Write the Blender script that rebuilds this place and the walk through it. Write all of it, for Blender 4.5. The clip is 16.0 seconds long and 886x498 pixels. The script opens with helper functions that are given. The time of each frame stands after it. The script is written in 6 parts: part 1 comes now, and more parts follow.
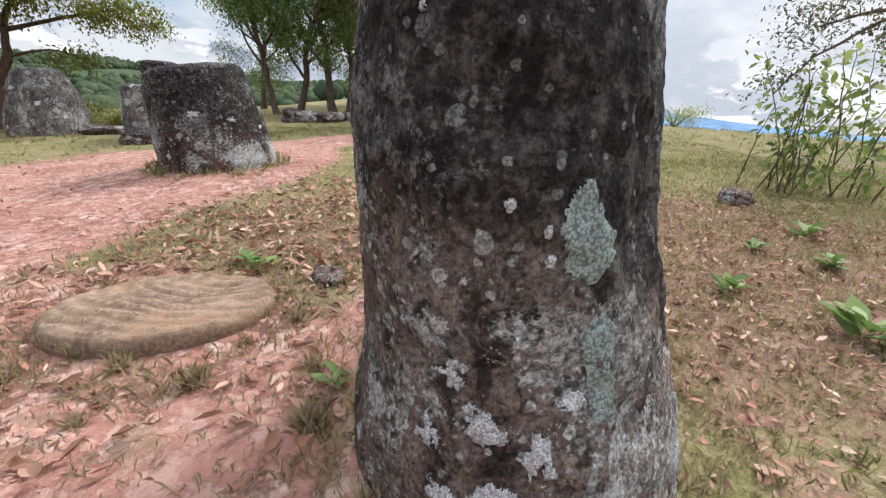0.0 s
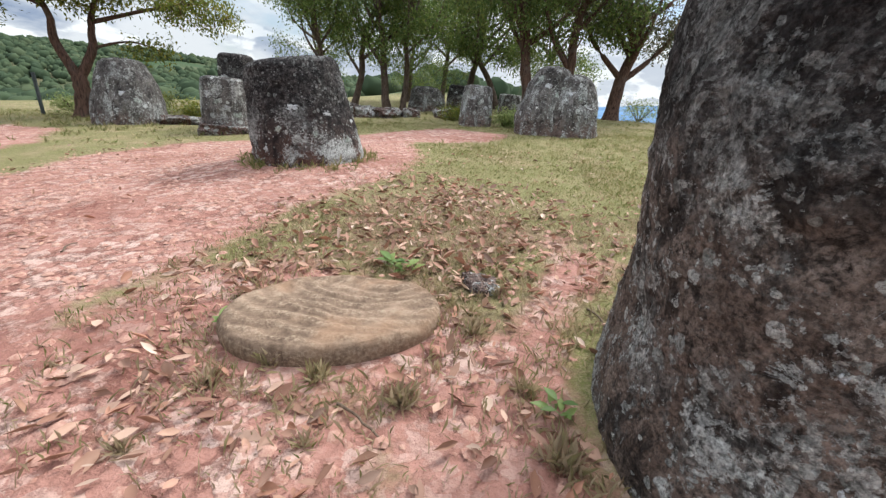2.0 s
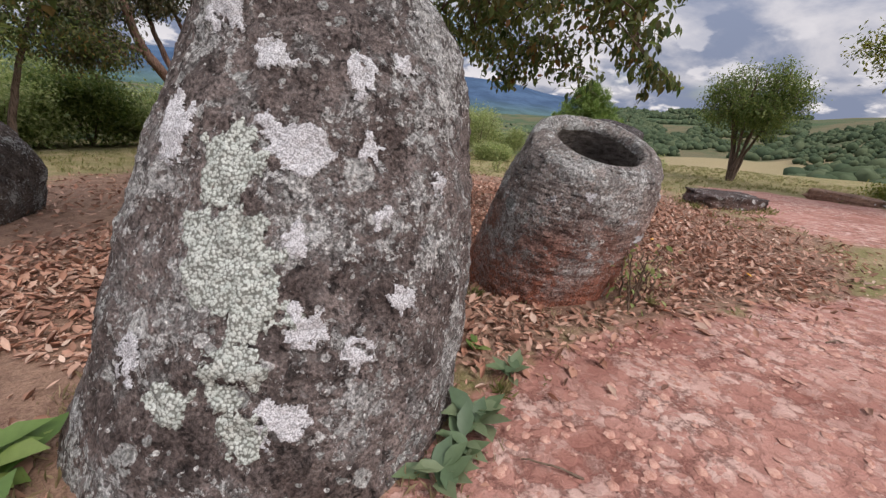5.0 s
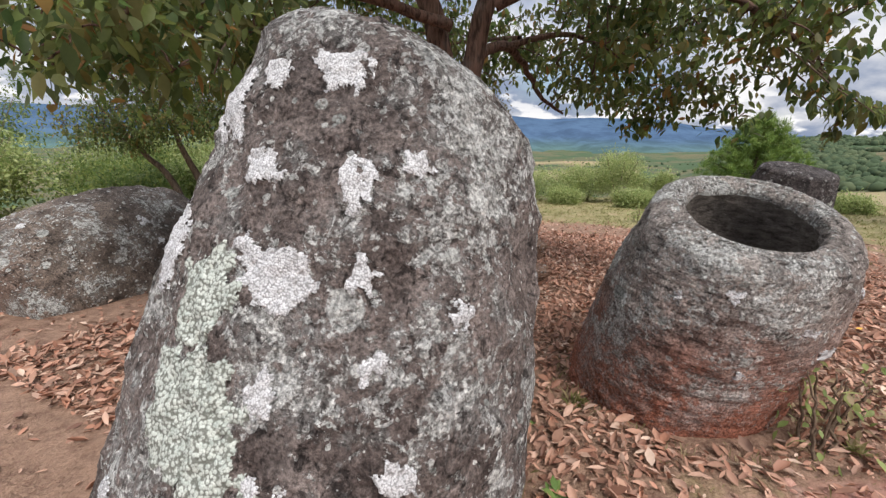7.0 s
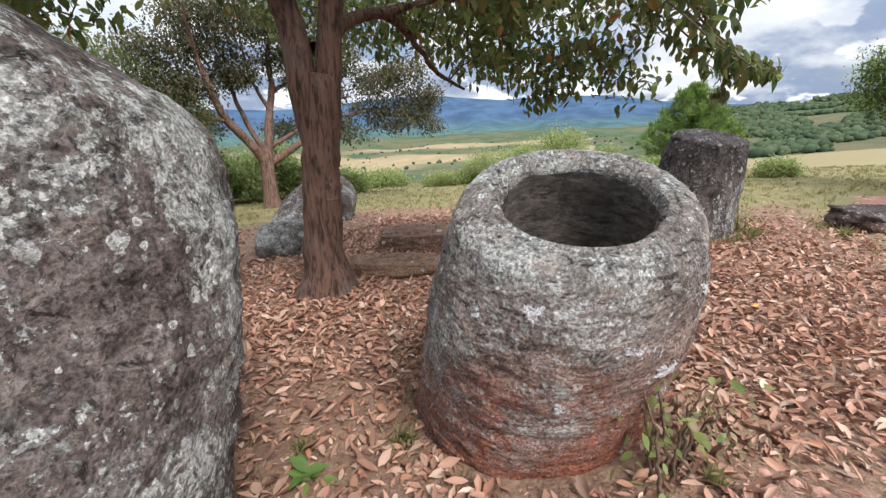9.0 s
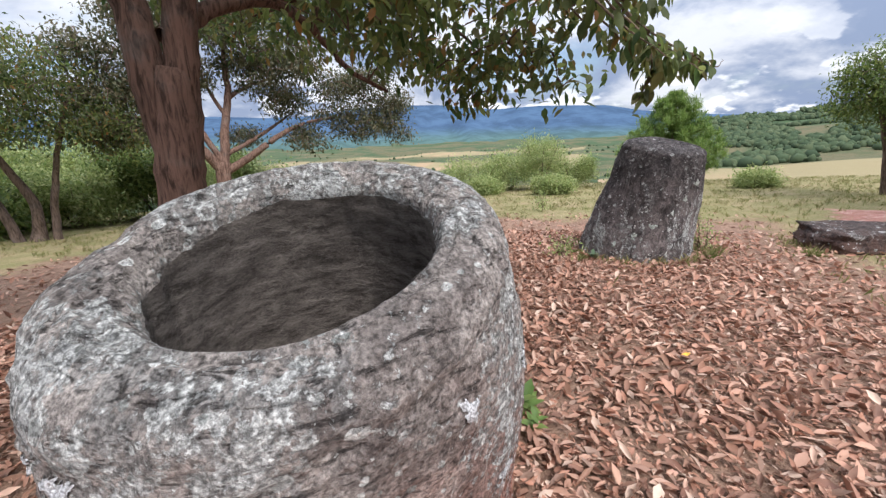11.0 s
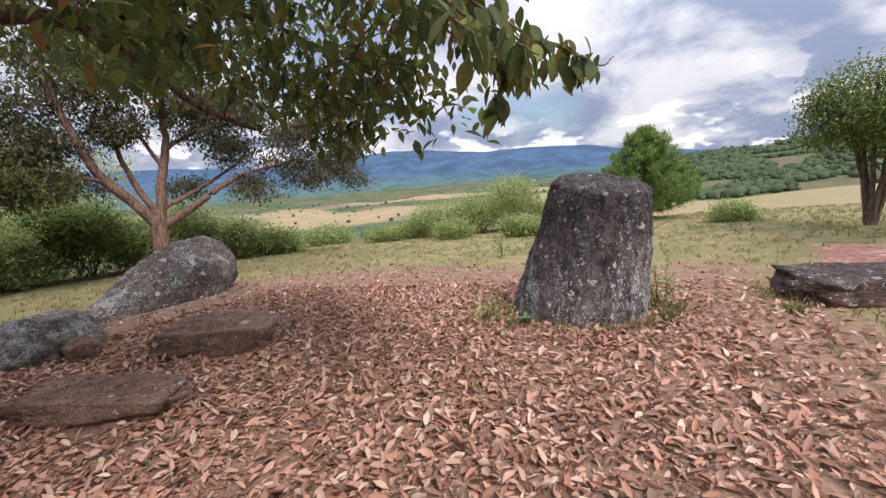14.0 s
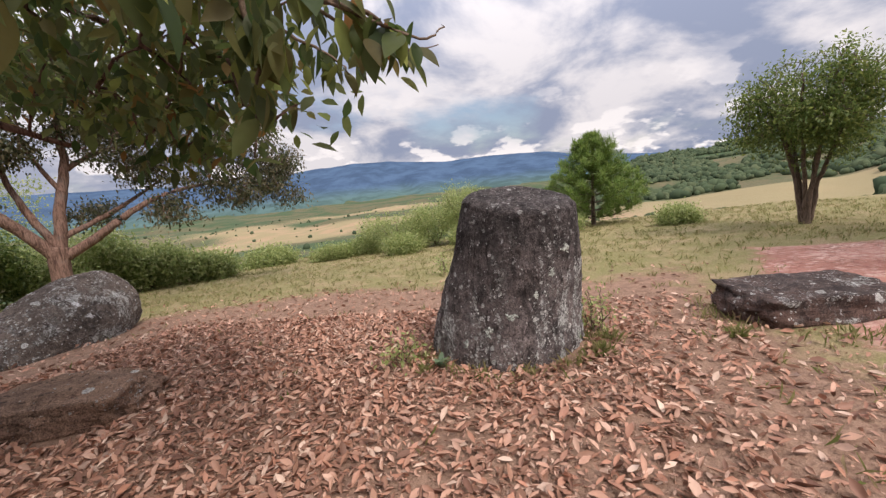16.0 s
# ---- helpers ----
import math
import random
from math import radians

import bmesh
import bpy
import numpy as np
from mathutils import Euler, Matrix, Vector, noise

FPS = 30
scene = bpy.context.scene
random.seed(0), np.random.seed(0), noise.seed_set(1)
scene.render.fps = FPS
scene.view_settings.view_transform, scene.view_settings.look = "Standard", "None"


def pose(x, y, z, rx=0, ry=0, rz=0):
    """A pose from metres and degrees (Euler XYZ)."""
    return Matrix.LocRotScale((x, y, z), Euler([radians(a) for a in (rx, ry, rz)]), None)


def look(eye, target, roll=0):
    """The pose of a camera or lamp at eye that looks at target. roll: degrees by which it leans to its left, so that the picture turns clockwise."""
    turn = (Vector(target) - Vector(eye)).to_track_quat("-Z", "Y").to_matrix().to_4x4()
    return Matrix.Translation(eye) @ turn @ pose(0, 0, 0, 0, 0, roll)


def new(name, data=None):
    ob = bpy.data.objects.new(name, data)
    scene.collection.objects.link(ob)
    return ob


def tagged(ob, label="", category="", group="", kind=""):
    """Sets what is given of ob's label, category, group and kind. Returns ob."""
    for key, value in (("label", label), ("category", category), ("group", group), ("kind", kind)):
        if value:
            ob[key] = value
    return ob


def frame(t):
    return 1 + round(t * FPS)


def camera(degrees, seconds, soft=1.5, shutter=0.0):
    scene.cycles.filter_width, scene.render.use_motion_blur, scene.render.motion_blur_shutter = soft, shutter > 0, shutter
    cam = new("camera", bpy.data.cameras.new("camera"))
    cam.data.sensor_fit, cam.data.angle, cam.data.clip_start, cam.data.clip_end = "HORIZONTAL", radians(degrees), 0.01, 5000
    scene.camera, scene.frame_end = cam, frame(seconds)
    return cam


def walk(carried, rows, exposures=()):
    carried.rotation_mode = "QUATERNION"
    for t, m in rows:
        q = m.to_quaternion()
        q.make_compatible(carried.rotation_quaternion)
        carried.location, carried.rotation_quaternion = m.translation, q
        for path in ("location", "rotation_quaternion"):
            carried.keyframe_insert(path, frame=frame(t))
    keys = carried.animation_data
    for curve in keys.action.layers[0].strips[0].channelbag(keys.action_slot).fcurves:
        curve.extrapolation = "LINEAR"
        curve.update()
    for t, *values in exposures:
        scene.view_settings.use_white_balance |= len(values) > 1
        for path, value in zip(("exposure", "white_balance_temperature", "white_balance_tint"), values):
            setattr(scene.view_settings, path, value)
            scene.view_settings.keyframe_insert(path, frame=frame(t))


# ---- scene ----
cam = camera(94.6, 16.0, 1.35)
METRES, EYE, TILT, LEAN, TURN = 8.8, 1.42, 3.0, -4.0, 0.0
ROWS = [
    (0.0, 0.0, 0.0, 0.0, 0.05, -21.42, -0.13),
    (0.5, -0.0196, 0.0089, 0.0003, -0.87, -21.85, -0.61),
    (1.0, -0.0447, 0.0105, 0.0007, -1.16, -21.88, -0.94),
    (1.5, -0.0773, 0.0112, -0.0006, 0.76, -22.18, -0.92),
    (2.0, -0.1021, 0.0201, -0.0013, 4.84, -21.85, -1.12),
    (2.5, -0.1293, 0.0335, 0.0001, 11.5, -21.43, -1.54),
    (3.0, -0.1582, 0.04, 0.0032, 20.78, -20.54, -2.69),
    (3.5, -0.1956, 0.0429, 0.0089, 37.82, -18.63, -2.97),
    (4.0, -0.2263, 0.0492, 0.0136, 60.49, -16.54, -3.23),
    (4.5, -0.246, 0.0437, 0.0177, 82.15, -15.68, -3.87),
    (5.0, -0.2676, 0.035, 0.019, 98.24, -16.22, -3.3),
    (7.5, -0.3632, 0.0835, 0.0467, 117.22, -10.32, -0.2),
    (8.0, -0.3924, 0.1099, 0.0465, 113.71, -10.84, 1.24),
    (8.5, -0.4204, 0.1298, 0.0419, 111.87, -12.06, 2.26),
    (9.0, -0.455, 0.1416, 0.0411, 111.64, -12.6, 3.05),
    (11.5, -0.6157, 0.243, 0.0377, 110.16, -10.58, 2.66),
    (12.0, -0.6463, 0.2593, 0.0381, 109.41, -9.05, 2.68),
    (12.5, -0.6822, 0.2692, 0.0387, 109.39, -7.71, 3.12),
    (13.0, -0.711, 0.2809, 0.0361, 109.68, -6.84, 3.67),
    (13.5, -0.7407, 0.2974, 0.0374, 109.78, -6.19, 4.34),
    (14.0, -0.7765, 0.3081, 0.0377, 109.7, -5.87, 4.94),
    (14.5, -0.8109, 0.3168, 0.0416, 109.46, -5.64, 5.4),
    (15.0, -0.8375, 0.334, 0.0415, 108.53, -5.55, 5.81),
    (15.5, -0.8645, 0.3522, 0.0422, 106.85, -5.35, 6.46),
    (16.0, -0.8951, 0.3603, 0.0465, 104.65, -5.04, 7.28),
]
walk(cam, [(t, pose(0, 0, EYE, TILT, LEAN, TURN) @ pose(METRES * x, METRES * y, METRES * z, 90 + pitch, roll, yaw)) for t, x, y, z, yaw, pitch, roll in ROWS],
     [(0.0, 0.3, 6200, 10), (1.5, 0.35, 6150, 7), (2.5, 0.24, 6150, 6), (3.0, 0.06, 6250, 12), (3.5, -0.02, 6450, 23), (4.0, -0.12, 6500, 27), (4.5, -0.4, 6500, 24), (5.0, -0.14, 6450, 17), (7.5, 0.2, 6400, 11), (8.5, 0.28, 6300, 9), (9.0, 0.47, 6200, 9), (11.5, 0.42, 6050, 12), (12.5, 0.32, 6100, 12), (15.0, 0.24, 6500, 18), (16.0, 0.15, 6700, 18)])

# ---- world and sun ----
def world_sky():
    w = bpy.data.worlds.new("cloudy_sky")
    scene.world = w
    w.use_nodes = True
    nt = w.node_tree
    nt.nodes.clear()
    out = nt.nodes.new("ShaderNodeOutputWorld")
    bg = nt.nodes.new("ShaderNodeBackground")
    bg.inputs["Strength"].default_value = 0.1
    sky = nt.nodes.new("ShaderNodeTexSky")
    sky.sky_type = "NISHITA"
    sky.sun_disc = False
    sky.sun_elevation = radians(50)
    sky.sun_rotation = radians(38)
    co = nt.nodes.new("ShaderNodeTexCoord")
    sep = nt.nodes.new("ShaderNodeSeparateXYZ")
    nt.links.new(co.outputs["Generated"], sep.inputs[0])

    def m(op, a, b=None, clamp=False):
        n = nt.nodes.new("ShaderNodeMath")
        n.operation, n.use_clamp = op, clamp
        for i, v in enumerate((a, b)):
            if v is None:
                continue
            if isinstance(v, (int, float)):
                n.inputs[i].default_value = v
            else:
                nt.links.new(v, n.inputs[i])
        return n.outputs[0]

    up = m("MAXIMUM", sep.outputs[2], 0.0)
    deep = m("ADD", up, 0.34)
    u, v = m("DIVIDE", sep.outputs[0], deep), m("DIVIDE", sep.outputs[1], deep)
    comb = nt.nodes.new("ShaderNodeCombineXYZ")
    nt.links.new(u, comb.inputs[0]), nt.links.new(v, comb.inputs[1])

    def clouds(scale, detail, lo, hi, shift, rough=0.55, dist=0.15):
        mp = nt.nodes.new("ShaderNodeMapping")
        mp.inputs["Location"].default_value = shift
        nt.links.new(comb.outputs[0], mp.inputs[0])
        n = nt.nodes.new("ShaderNodeTexNoise")
        n.inputs["Scale"].default_value, n.inputs["Detail"].default_value = scale, detail
        n.inputs["Roughness"].default_value, n.inputs["Distortion"].default_value = rough, dist
        nt.links.new(mp.outputs[0], n.inputs["Vector"])
        r = nt.nodes.new("ShaderNodeMapRange")
        r.interpolation_type = "SMOOTHSTEP"
        r.inputs[1].default_value, r.inputs[2].default_value = lo, hi
        nt.links.new(n.outputs["Fac"], r.inputs[0])
        return r.outputs[0]

    def mix(f, a, b):
        n = nt.nodes.new("ShaderNodeMix")
        n.data_type = "RGBA"
        for sock, val in ((n.inputs[0], f), (n.inputs[6], a), (n.inputs[7], b)):
            if isinstance(val, tuple):
                sock.default_value = val
            elif isinstance(val, (int, float)):
                sock.default_value = val
            else:
                nt.links.new(val, sock)
        return n.outputs[2]

    white, grey = (7.1, 7.15, 7.3, 1), (2.7, 3.25, 4.4, 1)
    cover = clouds(1.1, 6, 0.30, 0.46, (3.1, 1.7, 0))
    shade = clouds(1.7, 9, 0.39, 0.57, (0.4, 5.2, 2.0), 0.56, 0.25)
    # the cloud is thinner and paler towards the east
    east = nt.nodes.new("ShaderNodeMapRange")
    east.inputs[1].default_value, east.inputs[2].default_value = -0.75, 0.05
    east.inputs[3].default_value, east.inputs[4].default_value = 1.0, 0.4
    nt.links.new(sep.outputs[0], east.inputs[0])
    body = mix(m("MULTIPLY", shade, east.outputs[0]), white, grey)
    # bright cumulus heads low over the mountains
    low = nt.nodes.new("ShaderNodeMapRange")
    low.inputs[1].default_value, low.inputs[2].default_value = 0.22, 0.03
    nt.links.new(up, low.inputs[0])
    puff = m("MULTIPLY", clouds(4.2, 7, 0.52, 0.59, (7.7, 2.2, 4.0), 0.5, 0.0), low.outputs[0])
    body = mix(puff, body, (9.5, 9.4, 9.2, 1))
    # an overcast sky is about three times as bright overhead as at the horizon
    lift = nt.nodes.new("ShaderNodeVectorMath")
    lift.operation = "SCALE"
    nt.links.new(mix(cover, sky.outputs[0], body), lift.inputs[0])
    nt.links.new(m("ADD", m("MULTIPLY", m("MULTIPLY", up, up), 2.6), 0.95), lift.inputs["Scale"])
    nt.links.new(lift.outputs[0], bg.inputs["Color"])
    nt.links.new(bg.outputs[0], out.inputs["Surface"])


world_sky()
sun = new("sun", bpy.data.lights.new("sun", "SUN"))
sun.data.energy, sun.data.angle, sun.data.color = 2.95, radians(16), (1.0, 0.94, 0.86)
sun.matrix_world = look((32, 41, 62), (0, 0, 0))


# ---- materials ----
class Nodes:
    """A node material with short calls for its nodes."""

    def __init__(self, name, rough=0.85, spec=0.3):
        self.mat = bpy.data.materials.new(name)
        self.mat.use_nodes = True
        self.nt = self.mat.node_tree
        self.bsdf = self.nt.nodes["Principled BSDF"]
        self.bsdf.inputs["Roughness"].default_value = rough
        self.bsdf.inputs["Specular IOR Level"].default_value = spec
        self.co = self.nt.nodes.new("ShaderNodeTexCoord").outputs["Object"]
        self.geo = self.nt.nodes.new("ShaderNodeNewGeometry")

    def put(self, sock, v):
        if isinstance(v, (int, float)):
            sock.default_value = v
        elif isinstance(v, tuple):
            sock.default_value = v if len(v) == 4 or sock.type == "VECTOR" else (*v, 1)
        else:
            self.nt.links.new(v, sock)

    def noise(self, scale, detail=4, rough=0.55, dist=0.0, vec=None):
        n = self.nt.nodes.new("ShaderNodeTexNoise")
        self.put(n.inputs["Vector"], vec if vec is not None else self.co)
        n.inputs["Scale"].default_value, n.inputs["Detail"].default_value = scale, detail
        n.inputs["Roughness"].default_value, n.inputs["Distortion"].default_value = rough, dist
        return n.outputs["Fac"]

    def warp(self, scale, amount, vec=None):
        n = self.nt.nodes.new("ShaderNodeTexNoise")
        v = vec if vec is not None else self.co
        self.put(n.inputs["Vector"], v)
        n.inputs["Scale"].default_value, n.inputs["Detail"].default_value = scale, 3
        a = self.nt.nodes.new("ShaderNodeVectorMath")
        a.operation = "MULTIPLY_ADD"
        self.nt.links.new(n.outputs["Color"], a.inputs[0])
        a.inputs[1].default_value = (amount,) * 3
        self.nt.links.new(v, a.inputs[2])
        return a.outputs[0]

    def stretch(self, scale, vec=None):
        a = self.nt.nodes.new("ShaderNodeVectorMath")
        a.operation = "MULTIPLY"
        self.put(a.inputs[0], vec if vec is not None else self.co)
        a.inputs[1].default_value = scale
        return a.outputs[0]

    def voronoi(self, scale, vec=None, feature="F1"):
        n = self.nt.nodes.new("ShaderNodeTexVoronoi")
        n.feature = feature
        self.put(n.inputs["Vector"], vec if vec is not None else self.co)
        n.inputs["Scale"].default_value = scale
        return n.outputs["Distance"]

    def ramp(self, v, lo, hi, a=0.0, b=1.0):
        n = self.nt.nodes.new("ShaderNodeMapRange")
        n.interpolation_type = "SMOOTHSTEP"
        self.put(n.inputs[0], v)
        for i, q in enumerate((lo, hi, a, b)):
            n.inputs[1 + i].default_value = q
        return n.outputs[0]

    def math(self, op, a, b=0.0, clamp=False):
        n = self.nt.nodes.new("ShaderNodeMath")
        n.operation, n.use_clamp = op, clamp
        self.put(n.inputs[0], a), self.put(n.inputs[1], b)
        return n.outputs[0]

    def mix(self, f, a, b, mode="MIX"):
        n = self.nt.nodes.new("ShaderNodeMix")
        n.data_type, n.blend_type = "RGBA", mode
        self.put(n.inputs[0], f), self.put(n.inputs[6], a), self.put(n.inputs[7], b)
        return n.outputs[2]

    def ramp_colors(self, v, *cols):
        n = self.nt.nodes.new("ShaderNodeValToRGB")
        self.put(n.inputs[0], v)
        e = n.color_ramp.elements
        while len(e) < len(cols):
            e.new(0.5)
        for i, c in enumerate(cols):
            e[i].position, e[i].color = i / (len(cols) - 1), (*c, 1)
        return n.outputs[0]

    def z(self):
        s = self.nt.nodes.new("ShaderNodeSeparateXYZ")
        self.put(s.inputs[0], self.co)
        return s.outputs[2]

    def island(self):
        return self.geo.outputs["Random Per Island"]

    def attribute(self, name):
        n = self.nt.nodes.new("ShaderNodeAttribute")
        n.attribute_name = name
        s = self.nt.nodes.new("ShaderNodeSeparateColor")
        self.nt.links.new(n.outputs["Color"], s.inputs[0])
        return s.outputs

    def bump(self, height, strength=0.5, distance=0.02):
        n = self.nt.nodes.new("ShaderNodeBump")
        n.inputs["Strength"].default_value, n.inputs["Distance"].default_value = strength, distance
        self.put(n.inputs["Height"], height)
        self.nt.links.new(n.outputs[0], self.bsdf.inputs["Normal"])

    def done(self, color):
        self.put(self.bsdf.inputs["Base Color"], color)
        return self.mat


def stone(name, base=((0.07, 0.062, 0.06), (0.2, 0.185, 0.175)), crust=0.5, crust_z=(0.9, 1.5), red=0.5, red_z=(0.1, 0.7),
          lichen=0.5, spots=0.5, redcol=(0.2, 0.085, 0.06), band=(1, 1, 1), ragged=1.6, side=0.0, cavity=(1, 1, 1.7), foot=(0.0, 1.0, 0.0)):
    """Weathered sandstone: black crust high up, red soil stain low down, dark cavities, grey and white lichen in clumps, crusts and dots."""
    s = Nodes(name, 0.93, 0.18)
    z = s.z()
    wide = s.noise(2.1, 5, 0.6, 0.3)
    mid = s.noise(9, 6, 0.65)
    fine = s.noise(62, 5, 0.72)
    col = s.ramp_colors(s.ramp(s.math("ADD", s.math("MULTIPLY", wide, 0.5), s.math("MULTIPLY", mid, 0.5)), 0.32, 0.66), base[0], tuple((a + b) / 2 for a, b in zip(*base)), base[1])
    low = s.math("SUBTRACT", z, s.math("MULTIPLY", s.math("SUBTRACT", s.noise(3.0, 5, 0.6), 0.5), 0.9))
    ruddy = s.math("MULTIPLY", s.ramp(low, red_z[1], red_z[0]), red)
    col = s.mix(ruddy, col, s.mix(mid, redcol, tuple(c * 1.7 for c in redcol)))
    bare = s.math("SUBTRACT", 1.0, s.math("MULTIPLY", s.math("MULTIPLY", ruddy, ruddy), 0.92))
    high = s.math("ADD", z, s.math("MULTIPLY", s.math("SUBTRACT", s.noise(2.4, 7, 0.7), 0.5), ragged))
    if side:
        sx = s.nt.nodes.new("ShaderNodeSeparateXYZ")
        s.put(sx.inputs[0], s.co)
        high = s.math("ADD", high, s.math("MULTIPLY", sx.outputs[0], side))
    black = s.math("MULTIPLY", s.ramp(high, crust_z[0], crust_z[1]), crust)
    col = s.mix(black, col, s.mix(s.ramp(s.noise(17, 6, 0.72), 0.4, 0.65), (0.013, 0.0115, 0.012), (0.12, 0.106, 0.103)))
    bare = s.math("MULTIPLY", bare, s.math("SUBTRACT", 1.0, s.math("MULTIPLY", black, 0.74)))
    # black blotches and streaks
    blot = s.ramp(s.noise(6.5, 7, 0.7, 0.4, s.stretch((1, 1, 0.6))), 0.50, 0.60)
    col = s.mix(s.math("MULTIPLY", blot, 0.12 + 0.7 * crust), col, (0.02, 0.018, 0.018))
    # grey film of old lichen
    clump = s.noise(2.3, 4, 0.6, 0.4, s.stretch(band))
    if foot[2]:
        clump = s.math("ADD", clump, s.ramp(low, foot[0], foot[1], foot[2] * 0.5, -foot[2] * 0.5))
    bias = s.math("SUBTRACT", clump, 0.5)
    film = s.ramp(s.math("ADD", s.noise(7, 8, 0.74), s.math("MULTIPLY", bias, 0.9)), 0.60 - 0.10 * lichen, 0.67 - 0.10 * lichen)
    col = s.mix(s.math("MULTIPLY", s.math("MULTIPLY", film, bare), 0.15 + 0.38 * lichen), col, s.mix(s.noise(30, 4), (0.15, 0.15, 0.145), (0.32, 0.32, 0.31)))
    # dark cavities and cracks, from the noise that also dents the bump
    cav = s.ramp(s.noise(17, 8, 0.74, 0.6, s.stretch(cavity)), 0.37, 0.45)
    col = s.mix(s.math("MULTIPLY", s.math("SUBTRACT", 1.0, cav), s.ramp(ruddy, 0.0, 1.0, 0.72, 0.3)), col, (0.02, 0.016, 0.015))
    # crumbly pale lichen and crisp white crusts with ragged edges
    crumbs = s.ramp(s.math("ADD", s.noise(25, 7, 0.7, 0.3), s.math("MULTIPLY", bias, 0.8)), 0.665 - 0.12 * lichen, 0.69 - 0.12 * lichen)
    col = s.mix(s.math("MULTIPLY", s.math("MULTIPLY", crumbs, bare), 0.92), col, s.mix(s.ramp(s.noise(70, 4, 0.7), 0.35, 0.65), (0.26, 0.26, 0.245), (0.76, 0.76, 0.73)))
    white = s.ramp(s.math("ADD", s.noise(8.5, 9, 0.76, 0.7), s.math("MULTIPLY", bias, 0.6)), 0.675 - 0.07 * lichen, 0.69 - 0.07 * lichen)
    white = s.math("MULTIPLY", s.math("MULTIPLY", white, bare), s.ramp(s.noise(80, 4, 0.7), 0.3, 0.45, 0.25, 0.95))
    col = s.mix(white, col, s.mix(s.noise(40, 4, 0.7), (0.38, 0.385, 0.37), (0.78, 0.78, 0.76)))
    patch = s.math("MAXIMUM", crumbs, white)
    # rosettes of many sizes
    for scale, keep in ((5.0, 0.80 - 0.12 * lichen), (12.0, 0.80 - 0.22 * spots), (26.0, 0.82 - 0.25 * spots)):
        v = s.nt.nodes.new("ShaderNodeTexVoronoi")
        s.put(v.inputs["Vector"], s.warp(scale * 1.6, 0.45 / scale))
        v.inputs["Scale"].default_value = scale
        sc = s.nt.nodes.new("ShaderNodeSeparateColor")
        s.nt.links.new(v.outputs["Color"], sc.inputs[0])
        reach = s.ramp(sc.outputs[0], keep, 1.0, 0.0, 0.36)
        ros = s.ramp(s.math("SUBTRACT", reach, v.outputs["Distance"]), 0.0, 0.035)
        worn = s.ramp(s.noise(scale * 7, 5, 0.75), 0.36, 0.48)
        col = s.mix(s.math("MULTIPLY", s.math("MULTIPLY", s.math("MULTIPLY", ros, s.math("MAXIMUM", bare, 0.4)), worn), 0.92), col, s.mix(sc.outputs[1], (0.32, 0.335, 0.315), (0.76, 0.76, 0.73)))
    grain = s.ramp(fine, 0.3, 0.7, 0.34, 1.4)
    col = s.mix(1.0, col, s.ramp_colors(s.math("DIVIDE", grain, 1.4), (0, 0, 0), (1.4, 1.4, 1.4)), "MULTIPLY")
    pits = s.ramp(s.voronoi(28, s.warp(12, 0.06)), 0.0, 0.4)
    h = s.math("ADD", s.math("ADD", s.math("MULTIPLY", fine, 0.75), s.math("MULTIPLY", mid, 1.1)), s.math("ADD", s.math("MULTIPLY", pits, 0.3), s.math("ADD", s.math("MULTIPLY", patch, 0.16), s.math("MULTIPLY", cav, 0.55))))
    s.bump(h, 1.0, 0.04)
    return s.done(col)


def plain(name, a, b, scale=6, rough=0.85, bump=0.3, detail=5, spec=0.25, dist=0.01, vec=None):
    s = Nodes(name, rough, spec)
    v = s.stretch(vec) if vec else None
    n = s.noise(scale, detail, 0.62, 0.2, v)
    f = s.noise(scale * 7, 4, 0.65, 0, v)
    s.bump(s.math("ADD", n, s.math("MULTIPLY", f, 0.5)), bump, dist)
    return s.done(s.mix(s.ramp(s.math("ADD", s.math("MULTIPLY", n, 0.65), s.math("MULTIPLY", f, 0.35)), 0.3, 0.7), a, b))


def leafy(name, cols, through_light=0.35, rough=0.5, spec=0.35):
    """Leaves: each one its own tint; light passes through the blade."""
    s = Nodes(name, rough, spec)
    col = s.ramp_colors(s.island(), *cols)
    col = s.mix(0.35, col, s.ramp_colors(s.noise(30, 3), (0.4, 0.4, 0.4), (1.3, 1.3, 1.3)), "MULTIPLY")
    if through_light:
        tr = s.nt.nodes.new("ShaderNodeBsdfTranslucent")
        s.put(tr.inputs["Color"], col)
        mx = s.nt.nodes.new("ShaderNodeMixShader")
        mx.inputs[0].default_value = through_light
        out = s.nt.nodes["Material Output"]
        s.nt.links.new(s.bsdf.outputs[0], mx.inputs[1])
        s.nt.links.new(tr.outputs[0], mx.inputs[2])
        s.nt.links.new(mx.outputs[0], out.inputs["Surface"])
    return s.done(col)


def bark(name, a, b, furrow=1.0):
    s = Nodes(name, 0.93, 0.15)
    v = s.stretch((1, 1, 0.16))
    n = s.noise(22, 5, 0.6, 0.8, v)
    w = s.noise(3, 4)
    f = s.noise(70, 3, 0.7)
    col = s.mix(s.ramp(n, 0.32, 0.62), a, b)
    col = s.mix(s.math("MULTIPLY", s.ramp(w, 0.5, 0.75), 0.35), col, (0.16, 0.15, 0.14))
    s.bump(s.math("ADD", n, s.math("MULTIPLY", f, 0.25)), 0.8 * furrow, 0.03)
    return s.done(col)


